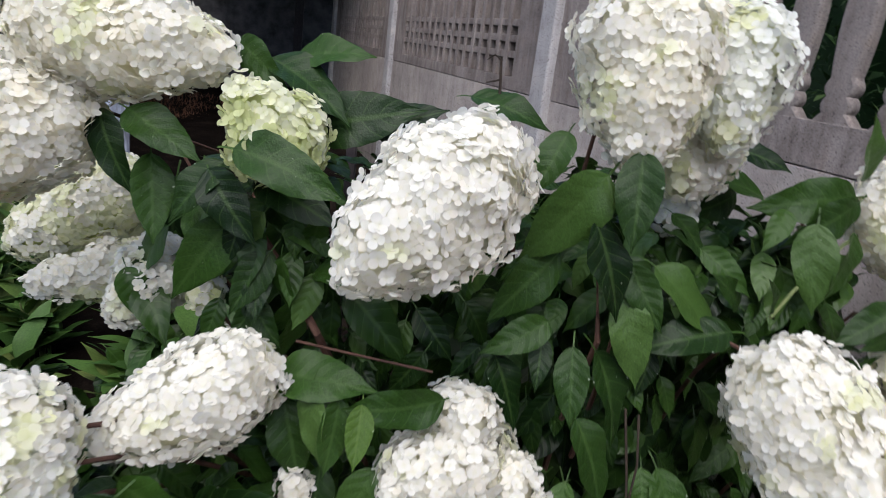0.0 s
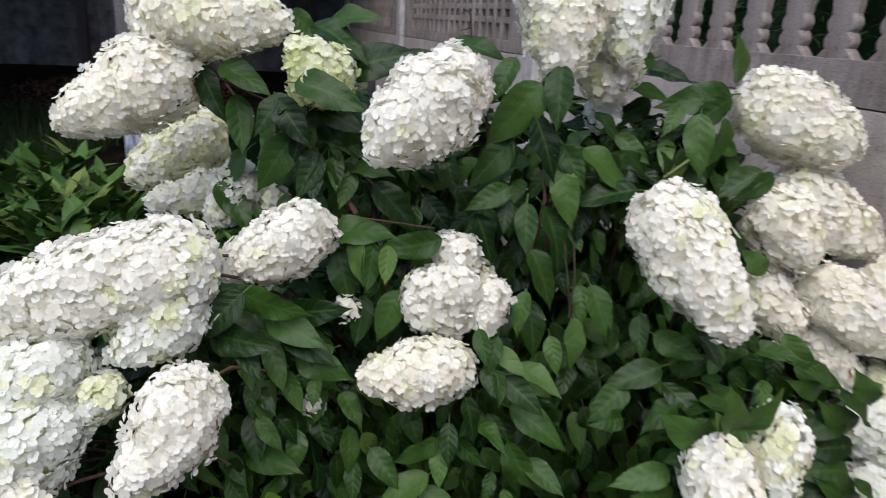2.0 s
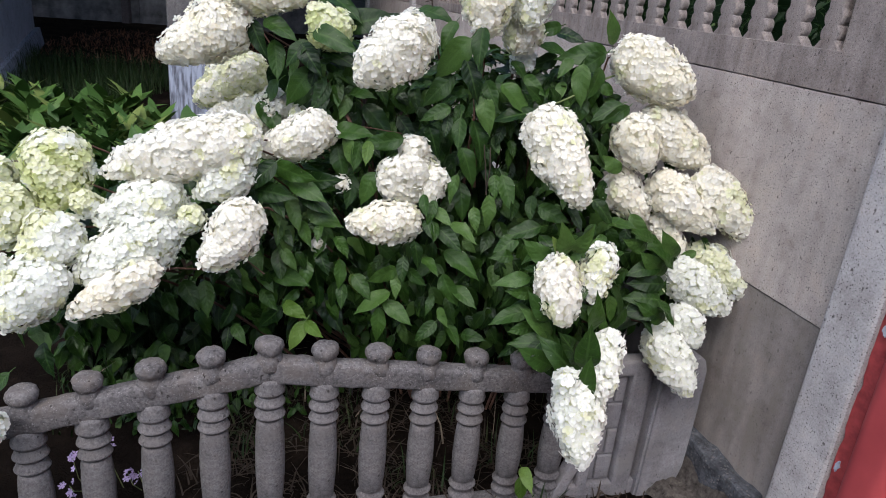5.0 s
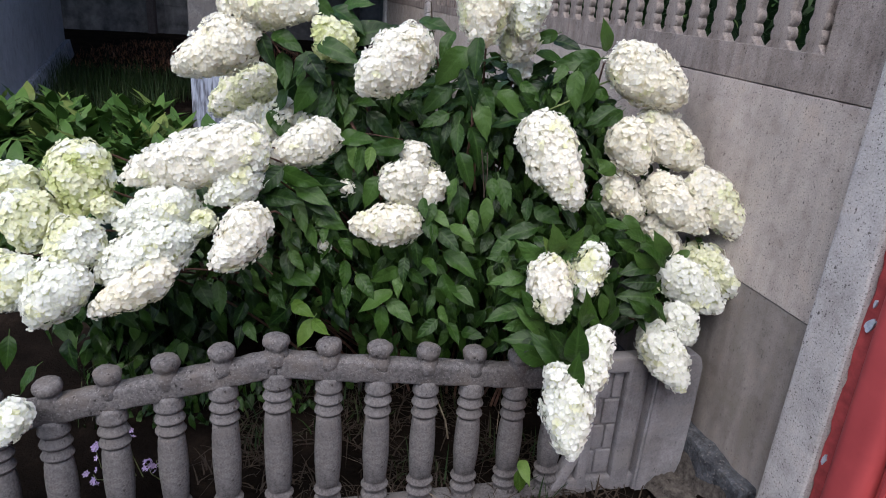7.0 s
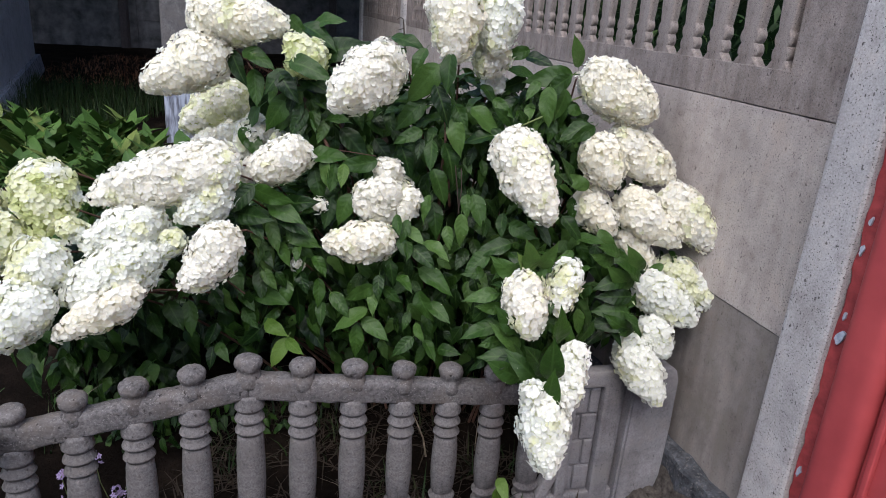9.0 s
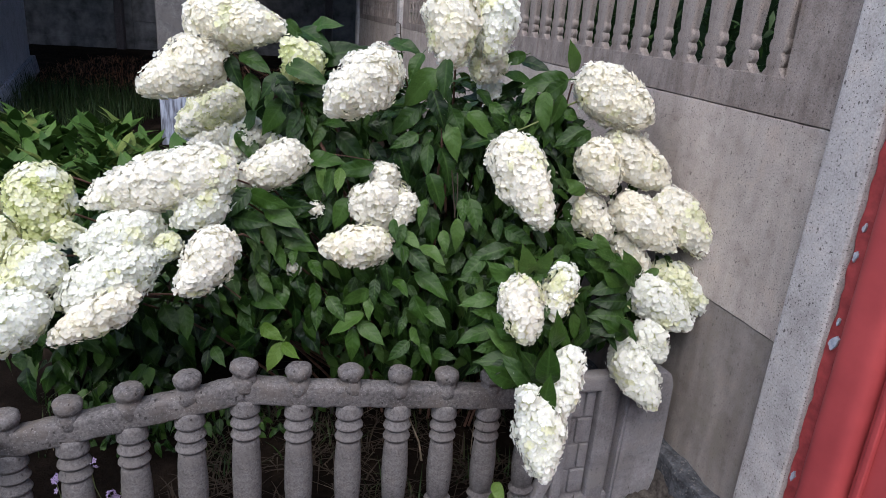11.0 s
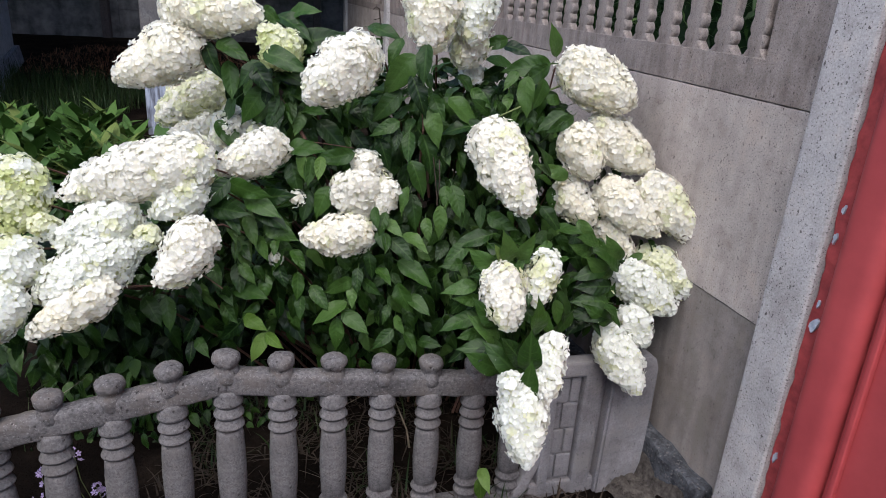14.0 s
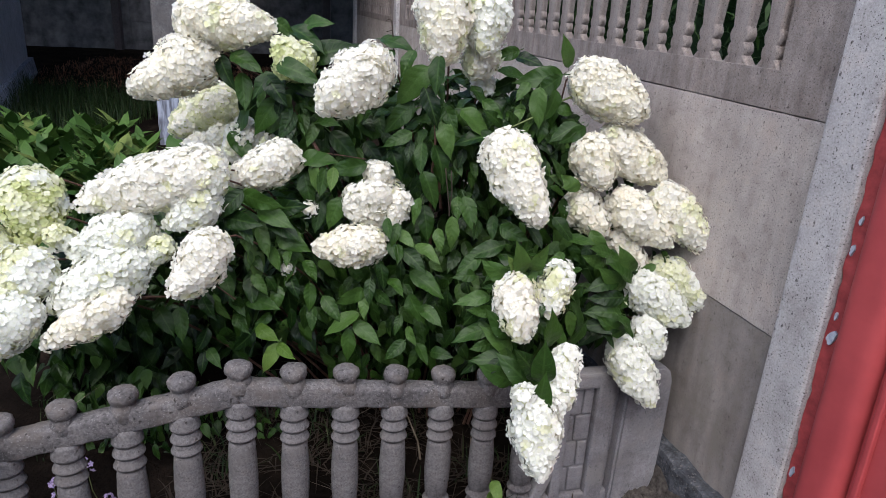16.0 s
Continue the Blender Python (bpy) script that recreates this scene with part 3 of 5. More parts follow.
# the cast end panel and its post
part("end_panel", box(0.76, 0.955, -0.012, 0.022, -0.02, 0.47, 0.006), CAST, fence)
part("panel_frame", box(0.765, 0.797, -0.034, 0.0, 0.052, 0.465, 0.007), CAST, fence)
part("panel_frame", box(0.874, 0.932, -0.036, 0.0, 0.03, 0.468, 0.01), CAST, fence)
part("panel_frame", box(0.74, 0.95, -0.033, 0.004, 0.035, 0.085, 0.008), CAST, fence)
part("panel_frame", box(0.74, 0.95, -0.035, 0.004, 0.43, 0.478, 0.008), CAST, fence)
brace = part("brace", box(-0.016, 0.016, -0.03, 0.01, -0.12, 0.12, 0.007), CAST, fence)
brace.matrix_basis = pose(0.745, 0, 0.13, 0, 22, 0)
for j in range(4):
    z = 0.092 + j * 0.084
    cut = 0.838 if j % 2 else 0.820
    part("brick_boss", box(0.801, cut - 0.003, -0.021, -0.008, z, z + 0.079, 0.006), CAST, fence)
    part("brick_boss", box(cut + 0.003, 0.870, -0.021, -0.008, z, z + 0.079, 0.006), CAST, fence)
bm = prism([(0.944, -0.15), (1.088, -0.15), (1.098, 0.30), (1.096, 0.44), (1.084, 0.472), (1.064, 0.487), (0.956, 0.487)], -0.05, 0.075, 0.007)
part("end_post", bm, CAST, fence, "paler smooth concrete end post")

# ---- far left: house corner, post, dark boards ----
house = thing("house", Matrix.Translation((-4.55, 5.1, 0)) @ Matrix.Rotation(math.atan2(0.85, -0.52), 4, "Z"), "blue-grey plastered house corner with a sloping plinth", "house")
part("house_wall", box(-3.3, 0, 0.0, 3.0, 0.3, 4.2, 0.01), PLASTER, house)
bm = bmesh.new()
rings = []
for x in (-3.35, 0.0):
    e = 0.16 if x > -1 else 0.0
    top = 0.93 + 0.094 * x
    rings.append([bm.verts.new(p) for p in ((x + e, -0.16, 0.1), (x + e * 0.2, -0.04, top), (x + e * 0.2, 0.5, top), (x + e, 0.5, 0.1))])
for q in range(4):
    bm.faces.new((rings[0][q], rings[0][(q + 1) % 4], rings[1][(q + 1) % 4], rings[1][q]))
bm.faces.new(rings[0])
bm.faces.new(rings[1][::-1])
bmesh.ops.recalc_face_normals(bm, faces=bm.faces[:])
part("plinth", bm, WASH, house, "sloping plinth with worn blue-grey limewash")

# eave out of view, added to keep sky light off the yard
part("roof", box(-3.7, 4.4, -1.0, 3.0, 3.0, 3.12, 0.01), BOARD, house, "unseen boarded eave added to shade the yard")

# invented roof on posts; darkens the wall's farthest bay and the boards
shed = thing("yard_shade_roof", (-1.4, 6.0, 2.75), "unseen boarded roof added to shade the back of the yard", "roof")
part("roof_sheet", box(-2.0, 1.4, -1.7, 2.4, 0.0, 0.06, 0.01), BOARD, shed)
for x, y in ((1.3, -1.6), (1.3, 2.3)):
    part("roof_post", box(x - 0.05, x + 0.05, y - 0.05, y + 0.05, -2.4, 0.0, 0.006, 1), BOARD, shed)

post = thing("concrete_post", (-1.9, 3.15, 0.4), "square grey concrete post with peeling blue-white limewash on its base", "post")
# shaft uses the darker fence concrete to include the shade it stands in
part("shaft", box(-0.127, 0.127, -0.102, 0.102, 0.71, 2.6, 0.012), FENCE, post)
part("whitewashed_base", box(-0.134, 0.134, -0.109, 0.109, -0.1, 0.715, 0.012), WASH, post, "streaky peeling blue-white limewash")
post.rotation_euler = (0, 0, radians(30))

boards = thing("board_fence", Matrix.Translation((-4.7, 7.2, 0.85)) @ Matrix.Rotation(radians(12), 4, "Z"), "dark weathered plank fence in deep shade with upright posts", "fence")
for j in range(11):
    for q in range(4):
        part("plank", box(-6 + q * 3.0, -3.005 + q * 3.0, 0.0, 0.03, j * 0.25 - 0.004, j * 0.25 + 0.2495, 0.004, 1), BOARD, boards).location.y = 0.006 * (j % 2)
for q in range(9):
    part("fence_post", box(-5.6 + q * 1.35, -5.5 + q * 1.35, -0.09, 0.0, -0.3, 2.4, 0.008, 1), ROD, boards)

# ---- leaves ----
def leaf_shape(length, width, droop, fold, seed, curl=0.0, teeth=True, calm=1.0):
    """A pointed oval blade on a short stalk: blade base at the origin, along +y, face up +z. Gives vertices, faces, UV."""
    rnd = random.Random(seed)
    rows, cols = 18, (-1.0, -0.55, 0.0, 0.55, 1.0)
    verts, uvs, faces = [], [], []
    tw, wave, hook = rnd.uniform(-0.35, 0.35) * calm, rnd.uniform(0.02, 0.055) * calm, rnd.uniform(-0.12, 0.12)
    ph = rnd.uniform(0, 6)
    for i in range(rows + 1):
        t = i / rows
        w = width / 2 * t ** 0.72 * (1 - t) ** 1.08 / 0.2915
        if t > 0.86:
            w *= 1 - 0.35 * math.sin((t - 0.86) / 0.14 * math.pi)
        w = max(w, width * 0.012)
        y = length * t
        z0 = -droop * length * t ** 2.0
        for c in cols:
            e = 1 + (0.035 if (teeth and abs(c) == 1 and i % 2) else 0)
            x = c * w * e
            z = z0 + fold * abs(x) * (1 - 0.62 * abs(c)) + curl * x * t + tw * x * t + wave * length * math.sin(11 * t + ph + 2.5 * c) * abs(c) ** 1.5 * math.sin(math.pi * t)
            verts.append((x + hook * length * t * t, y - 0.12 * abs(c) * w, z))
            uvs.append((c * 0.5, t))
    for i in range(rows):
        for j in range(4):
            a = i * 5 + j
            faces.append((a, a + 1, a + 6, a + 5))
    k = len(verts)
    for y, z in ((-0.20, -0.05), (-0.10, -0.012), (0.01, 0.0)):
        verts += [(-0.011 * length, y * length, z * length), (0.011 * length, y * length, z * length)]
        uvs += [(0.0, 0.0), (0.01, 0.0)]
    faces += [(k, k + 1, k + 3, k + 2), (k + 2, k + 3, k + 5, k + 4)]
    return verts, faces, uvs


LEAVES = []
for v in range(14):
    rnd = random.Random(v)
    shp = leaf_shape(1.0, rnd.uniform(0.40, 0.52), rnd.uniform(0.08, 0.42), rnd.uniform(0.4, 0.95), v)
    LEAVES.append((shp, mesh_of("leaf", shp[0], shp[1], LEAF, shp[2])))
PALE = [mesh_of("leaf", s[0], s[1], LEAF_PALE, s[2]) for s, _ in LEAVES[:5]]


def frame_of(base, along, up):
    """Matrix whose y runs along and whose z leans to up."""
    y = Vector(along).normalized()
    x = y.cross(Vector(up)).normalized()
    z = x.cross(y)
    m = Matrix((x, y, z)).transposed().to_4x4()
    m.translation = base
    return m


bush = thing("hydrangea_bush", (0.22, 0.9, 0.05), "hydrangea bush with heavy cream-white flower heads and dark green leaves", "shrub")
BUSH_INV = Matrix.Translation((-0.22, -0.9, -0.05))
leaf_count = [0]


def leaf(base, along, up, size, pale=False, shape=None):
    k = leaf_count[0] = leaf_count[0] + 1
    me = PALE[k % 5] if pale else LEAVES[(k if shape is None else shape) % 14][1]
    ob = new("leaf", me)
    ob.parent = bush
    ob.matrix_basis = BUSH_INV @ frame_of(Vector(base), along, up) @ Matrix.Scale(size, 4)
    if pale:
        tagged(ob, "yellow-green young leaf")


def leaf_between(base, tip, pale=False):
    """A leaf from its stalk end to its point, face to the open side and up."""
    base, tip = Vector(base), Vector(tip)
    d = tip - base
    k = leaf_count[0]
    leaf(base - d * 0.05, d, (0.2 + 0.7 * math.sin(k * 2.4), -1.0, 0.65 + 0.5 * math.sin(k * 3.7)), d.length * 1.04, pale)


# ---- flower heads ----
def radius_at(t):
    if t < 0.36:
        return math.sqrt(max(0.0, 1 - (1 - t / 0.36) ** 2)) * 0.98
    return max(0.0, 1 - ((t - 0.36) / 0.64) ** 1.8) ** 0.68


def floret_points(length, width, gap, rnd, knots):
    """Even spots over the head's lobed surface with their outward normals."""
    spots = []
    z = 0.03
    while z < 0.995:
        r = radius_at(z) * width / 2
        slope = (radius_at(min(1, z + 0.02)) - radius_at(max(0, z - 0.02))) * width / 2 / (0.04 * length)
        n = max(1, round(math.tau * r / gap))
        off = rnd.random() * 7
        for k in range(n):
            a = off + (k + rnd.uniform(-0.3, 0.3)) / n * math.tau
            nrm = Vector((math.cos(a), math.sin(a), -slope)).normalized()
            lump = 1 + 0.20 * noise.noise(Vector((math.cos(a) * 1.6, math.sin(a) * 1.6, z * 3.5 + length * 50)))
            p = Vector((r * math.cos(a) * lump, r * math.sin(a) * lump, z * length + rnd.uniform(-0.25, 0.25) * gap))
            c = min(knots, key=lambda q: (q - p).length_squared)
            d = (p - c).length / 0.026
            p += nrm * (0.0085 * max(0.0, 1 - d * d) - 0.003)
            spots.append((p, (nrm + (p - c) * 9).normalized(), z, d))
        z += gap * 0.86 / length / math.sqrt(1 + slope * slope)
    return spots


def head_knots(length, width, rnd):
    """Middles of the small bunches that make up a head."""
    out = []
    for _ in range(max(5, round(length * width * 900))):
        z = rnd.uniform(0.04, 0.97)
        a = rnd.random() * math.tau
        r = radius_at(z) * width / 2
        p = Vector((r * math.cos(a), r * math.sin(a), z * length))
        if all((p - q).length > 0.027 for q in out):
            out.append(p)
    return out


PETAL_RIM = ((0.03, 0.0), (0.22, 0.27), (0.52, 0.47), (0.83, 0.41), (1.0, 0.16), (1.0, -0.16), (0.83, -0.41), (0.52, -0.47), (0.22, -0.27))


def floret_form(rnd):
    """Four cupped petals of a floret of unit radius: vertices, triangles, UV (outward)."""
    vs, fs, us = [], [], []
    cup = rnd.uniform(0.0, 0.6)
    for k in range(4):
        a = k * math.pi / 2 + rnd.uniform(-0.15, 0.15)
        ca, sa = math.cos(a), math.sin(a)
        sc = rnd.uniform(0.88, 1.1)
        i0 = len(vs)
        for x, y, h in [(0.56, 0.0, cup * 0.22)] + [(x, y * 1.08, cup * x * x * 0.8 + 0.12 * y * y) for x, y in PETAL_RIM]:
            us.append((x, 0.0))
            vs.append(Vector((sc * (x * ca - y * sa), sc * (x * sa + y * ca), sc * h + (k % 2) * 0.07)))
        fs += [(i0, i0 + 1 + j, i0 + 1 + (j + 1) % 9) for j in range(9)]
    return vs, fs, us


FORMS = [floret_form(random.Random(300 + k)) for k in range(24)]
SHARED = {}


def shared_floret(form, tint):
    if (form, tint) not in SHARED:
        SHARED[form, tint] = mesh_of("floret", FORMS[form][0], FORMS[form][1], PETAL[tint], FORMS[form][2])
    return SHARED[form, tint]


def flower_head(base, tip, width, tone, green, single=False):
    """A conical panicle: an inner core set all over with four-petalled florets."""
    base, tip = Vector(base), Vector(tip)
    axis = tip - base
    length = axis.length
    rnd = random.Random(round(width * 1e4) + round(length * 1e5))
    width *= 0.84
    knots = head_knots(length, width, rnd)
    core = lathe([(max(0.002, 0.74 * width / 2 * radius_at(k / 12)), length * (0.02 + 0.94 * k / 12)) for k in range(13)], 12)
    core.loops.layers.uv.new("UVMap")
    head = part("flower_head", core, PETAL["green" if green > 0.3 else "lime" if tone in ("cool", "lime") else "cream"], bush, smooth=True)
    q = axis.to_track_quat("Z", "Y")
    head.matrix_basis = BUSH_INV @ Matrix.Translation(base) @ q.to_matrix().to_4x4()
    verts, faces, slots, outs = [], [], [], []
    tints = [tone, "green" if green > 0.4 else "lime", "lime", "cool" if tone in ("cool", "lime") else "white"]
    for layer, (wide, gap) in enumerate(((1.0, 0.0128), (0.87, 0.0155))):
        spots = floret_points(length, width * wide, gap, rnd, knots)
        rnd.shuffle(spots)
        for count, (p, nrm, z, d) in enumerate(spots):
            size = rnd.uniform(0.0074, 0.0104)
            out = (nrm + Vector((rnd.gauss(0, 0.24), rnd.gauss(0, 0.24), rnd.gauss(0, 0.24)))).normalized()
            m = frame_of(p + nrm * rnd.uniform(-0.004, 0.005), out.orthogonal(), out)
            m = m @ Matrix.Rotation(rnd.random() * 6.3, 4, "Z") @ Matrix.Scale(size, 4)
            u = 0.5 + 0.9 * noise.noise(p * 22 + base * 9) + rnd.uniform(-0.12, 0.12)
            low = 0.75 - 0.65 * (q @ nrm).z + 0.5 * max(0.0, d - 0.9)
            slot = 1 if u < green * low * 1.2 else (2 if u < green * 1.5 + 0.02 else (3 if u > 0.62 else 0))
            form = rnd.randrange(24)
            if single and layer == 0 and count < 300:
                ob = new("floret", shared_floret(form, tints[slot]))
                ob.parent = head
                ob.matrix_basis = m
                continue
            i0 = len(verts)
            verts.extend(m @ v for v in FORMS[form][0])
            faces.extend((i0 + a, i0 + c, i0 + d) for a, c, d in FORMS[form][1])
            outs.extend(FORMS[form][2])
            slots.extend([slot] * 36)
    me = mesh_of("bloom", verts, faces, [PETAL[t] for t in tints], outs, slots, True)
    ob = new("bloom", me)
    ob.parent = head
    tagged(ob, {"white": "white papery four-petalled florets", "cool": "cool white four-petalled florets", "cream": "cream papery four-petalled florets", "lime": "greenish-cream four-petalled florets"}[tone], kind="stuff")
    root = Vector((0.22 + rnd.uniform(-0.12, 0.12) + 0.35 * (base.x - 0.2), 0.88 + rnd.uniform(-0.08, 0.1), 0.06))
    if width > 0.075:
        q2 = base - axis.normalized() * 0.012 + (Vector((0.02, 0.34, -0.12)) if base.z > 1.1 and base.x < -0.3 else Vector((0, 0.05, -0.035)))
        pts = bend(root, q2, (0.05 * (base.x - 0.2), 0.10, 0.10 * base.z), 9) + [base + axis * 0.12]
        part("stem", tube([BUSH_INV @ p for p in pts], 0.005, 0.0024), TWIG, bush)


flower_head((-0.414, 0.677, 1.258), (-0.600, 0.537, 1.126), 0.168, "cream", 0.0, True)
flower_head((-0.529, 0.669, 1.326), (-0.230, 0.635, 1.315), 0.173, "cream", 0.05, True)
flower_head((-0.140, 0.63, 1.190), (-0.226, 0.605, 1.288), 0.128, "lime", 0.7)
flower_head((0.087, 0.577, 1.261), (-0.063, 0.455, 1.130), 0.173, "white", 0.0, True)
flower_head((-0.477, 0.957, 1.103), (-0.664, 0.824, 0.986), 0.181, "cream", 0.35)
flower_head((-0.414, 0.865, 0.986), (-0.595, 0.773, 0.948), 0.101, "cream", 0.15)
flower_head((-0.360, 0.805, 1.032), (-0.436, 0.722, 0.932), 0.125, "cream", 0.1)
flower_head((-0.299, 0.749, 1.010), (-0.307, 0.722, 0.970), 0.051, "cream", 0.5)
flower_head((-0.135, 0.531, 1.007), (-0.289, 0.433, 0.933), 0.134, "white", 0.05, True)
flower_head((-0.266, 0.395, 0.992), (-0.60, 0.272, 0.882), 0.168, "white", 0.06, True)
flower_head((-0.268, 0.375, 0.962), (-0.35, 0.335, 0.925), 0.095, "lime", 0.3)
flower_head((-0.712, 0.298, 0.956), (-0.675, 0.204, 0.802), 0.175, "lime", 0.48)
flower_head((-0.611, 0.244, 0.842), (-0.624, 0.209, 0.793), 0.076, "lime", 0.2)
flower_head((-0.841, 0.249, 0.900), (-0.854, 0.174, 0.789), 0.143, "lime", 0.22)
flower_head((-0.774, 0.205, 0.847), (-0.769, 0.125, 0.723), 0.157, "lime", 0.38)
flower_head((-0.616, 0.191, 0.785), (-0.697, 0.113, 0.702), 0.148, "lime", 0.22)
flower_head((-0.622, 0.120, 0.716), (-0.680, 0.020, 0.589), 0.151, "cool", 0.12)
flower_head((-0.752, 0.120, 0.713), (-0.786, 0.040, 0.606), 0.136, "lime", 0.2)
flower_head((-0.832, 0.143, 0.710), (-0.871, 0.071, 0.617), 0.120, "lime", 0.15)
flower_head((-0.424, 0.316, 0.849), (-0.589, 0.214, 0.781), 0.138, "cool", 0.1)
flower_head((-0.421, 0.275, 0.776), (-0.601, 0.145, 0.667), 0.161, "cool", 0.03)
flower_head((-0.430, 0.195, 0.707), (-0.576, 0.082, 0.608), 0.100, "cream", 0.0)
flower_head((-0.392, 0.309, 0.814), (-0.422, 0.261, 0.752), 0.070, "lime", 0.4)
flower_head((-0.282, 0.381, 0.914), (-0.396, 0.299, 0.842), 0.112, "cool", 0.2)
flower_head((-0.244, 0.293, 0.847), (-0.318, 0.186, 0.709), 0.134, "white", 0.0, True)
flower_head((0.072, 0.569, 0.988), (0.074, 0.526, 0.920), 0.100, "white", 0.1)
flower_head((0.042, 0.577, 0.930), (0.086, 0.516, 0.827), 0.196, "white", 0.05, True)
flower_head((0.018, 0.534, 0.913), (0.030, 0.495, 0.848), 0.094, "white", 0.05)
flower_head((0.130, 0.555, 0.920), (0.133, 0.504, 0.839), 0.091, "white", 0.1)
flower_head((0.110, 0.480, 0.793), (-0.065, 0.406, 0.787), 0.124, "cream", 0.12)
flower_head((0.371, 0.555, 1.093), (0.512, 0.434, 0.889), 0.161, "white", 0.03, True)
flower_head((0.569, 0.804, 1.252), (0.780, 0.731, 1.144), 0.178, "cream", 0.03, True)
flower_head((0.615, 0.692, 1.081), (0.677, 0.615, 0.954), 0.137, "cream", 0.05)
flower_head((0.661, 0.798, 1.084), (0.852, 0.723, 0.971), 0.156, "cream", 0.08)
flower_head((0.590, 0.696, 0.925), (0.697, 0.631, 0.820), 0.126, "cream", 0.1)
flower_head((0.702, 0.680, 0.932), (0.866, 0.606, 0.818), 0.141, "cream", 0.05)
flower_head((0.824, 0.709, 0.955), (0.991, 0.616, 0.808), 0.141, "cream", 0.2)
flower_head((0.829, 0.668, 0.748), (1.013, 0.598, 0.651), 0.134, "lime", 0.35)
flower_head((0.722, 0.684, 0.824), (0.814, 0.623, 0.725), 0.104, "cream", 0.1)
flower_head((0.777, 0.621, 0.718), (0.934, 0.554, 0.619), 0.145, "cool", 0.1)
flower_head((0.806, 0.556, 0.624), (0.861, 0.498, 0.530), 0.106, "cool", 0.05)
flower_head((0.742, 0.509, 0.581), (0.840, 0.417, 0.434), 0.131, "cool", 0.1)
flower_head((0.448, 0.328, 0.793), (0.481, 0.244, 0.658), 0.126, "white", 0.1)
flower_head((0.562, 0.391, 0.821), (0.539, 0.310, 0.700), 0.089, "cool", 0.25)
flower_head((0.508, 0.185, 0.590), (0.546, 0.075, 0.421), 0.130, "cool", 0.02)
flower_head((0.492, 0.158, 0.606), (0.495, 0.126, 0.558), 0.067, "cool", 0.0)
flower_head((0.590, 0.265, 0.661), (0.551, 0.150, 0.497), 0.090, "cool", 0.08)
flower_head((0.215, 0.675, 1.46), (0.222, 0.595, 1.248), 0.178, "cream", 0.1, True)
flower_head((0.338, 0.70, 1.445), (0.318, 0.640, 1.275), 0.132, "cool", 0.08, True)
flower_head((0.325, 0.735, 1.31), (0.298, 0.685, 1.218), 0.128, "cream", 0.25)
flower_head((0.325, 0.785, 1.215), (0.314, 0.75, 1.165), 0.075, "cool", 0.0)
flower_head((-0.623, -0.090, 0.478), (-0.645, -0.146, 0.404), 0.085, "cool", 0.1)
flower_head((-0.099, 0.531, 0.866), (-0.113, 0.515, 0.846), 0.040, "white", 0.0)
flower_head((-0.142, 0.465, 0.709), (-0.150, 0.453, 0.693), 0.031, "white", 0.0)

# ---- the bush's leaf mass ----
rnd = random.Random(7)
verts, faces, uvs = [], [], []


def add_leaf(base, along, up, size):
    shp, _ = LEAVES[rnd.randrange(14)]
    m = frame_of(Vector(base), along, up) @ Matrix.Scale(size, 4)
    i0 = len(verts)
    verts.extend(m @ Vector(v) for v in shp[0])
    faces.extend(tuple(i0 + i for i in f) for f in shp[1])
    uvs.extend(shp[2])


LOBES = ((0.12, 1.0, 0.60, 0.62, 0.45, 0.52), (0.47, 0.86, 0.98, 0.17, 0.16, 0.2), (0.22, 0.92, 0.98, 0.42, 0.30, 0.24), (-0.34, 0.66, 0.62, 0.30, 0.28, 0.33),
         (0.72, 0.82, 0.74, 0.26, 0.24, 0.36), (0.50, 0.42, 0.64, 0.13, 0.13, 0.19), (-0.24, 0.80, 1.06, 0.26, 0.20, 0.17), (-0.68, 0.36, 0.46, 0.24, 0.24, 0.28))


def inside(p, lobe, k):
    return sum(((p[i] - lobe[i]) / (lobe[i + 3] * k)) ** 2 for i in range(3)) < 1


def shell(n, scale, own, size=(0.065, 0.105), back=0.45):
    """Leaves over the open side of the bush's lobes, tips hanging outwards and down."""
    made = 0
    area = [l[3] * l[5] + l[3] * l[4] for l in LOBES]
    while made < n:
        lobe = rnd.choices(LOBES, area)[0]
        v = Vector((rnd.gauss(0, 1), rnd.gauss(0, 1), rnd.gauss(0, 1))).normalized()
        if v.y > back or v.z < -0.8:
            continue
        p = Vector((lobe[0] + v.x * lobe[3] * scale, lobe[1] + v.y * lobe[4] * scale, lobe[2] + v.z * lobe[5] * scale))
        if p.z < (0.6 if p.x < -0.33 else 0.42 if p.x < -0.12 else 0.2) or (Vector((p.x - 1.06, p.y - 0.36)).dot(Vector((0.92, 0.392))) > -0.06):
            continue
        if any(o is not lobe and inside(p, o, scale * 0.93) for o in LOBES) or (p.x < -0.27 and p.z > 0.86) or (p.x > 0.6 and p.z > 0.78):
            continue
        nrm = Vector((v.x / lobe[3], v.y / lobe[4], v.z / lobe[5])).normalized()
        along = (nrm * rnd.uniform(0.1, 0.6) + Vector((rnd.gauss(0, 0.5), rnd.gauss(0, 0.25), -0.75 + 0.5 * max(0, v.z)))).normalized()
        up = nrm + Vector((rnd.gauss(0, 0.3), rnd.gauss(0, 0.25), 0.6))
        s = rnd.uniform(*size)
        base = p - along * s * 0.5
        if own:
            leaf(base, along, up, s, rnd.random() < 0.02)
        else:
            add_leaf(base, along, up, s)
        made += 1


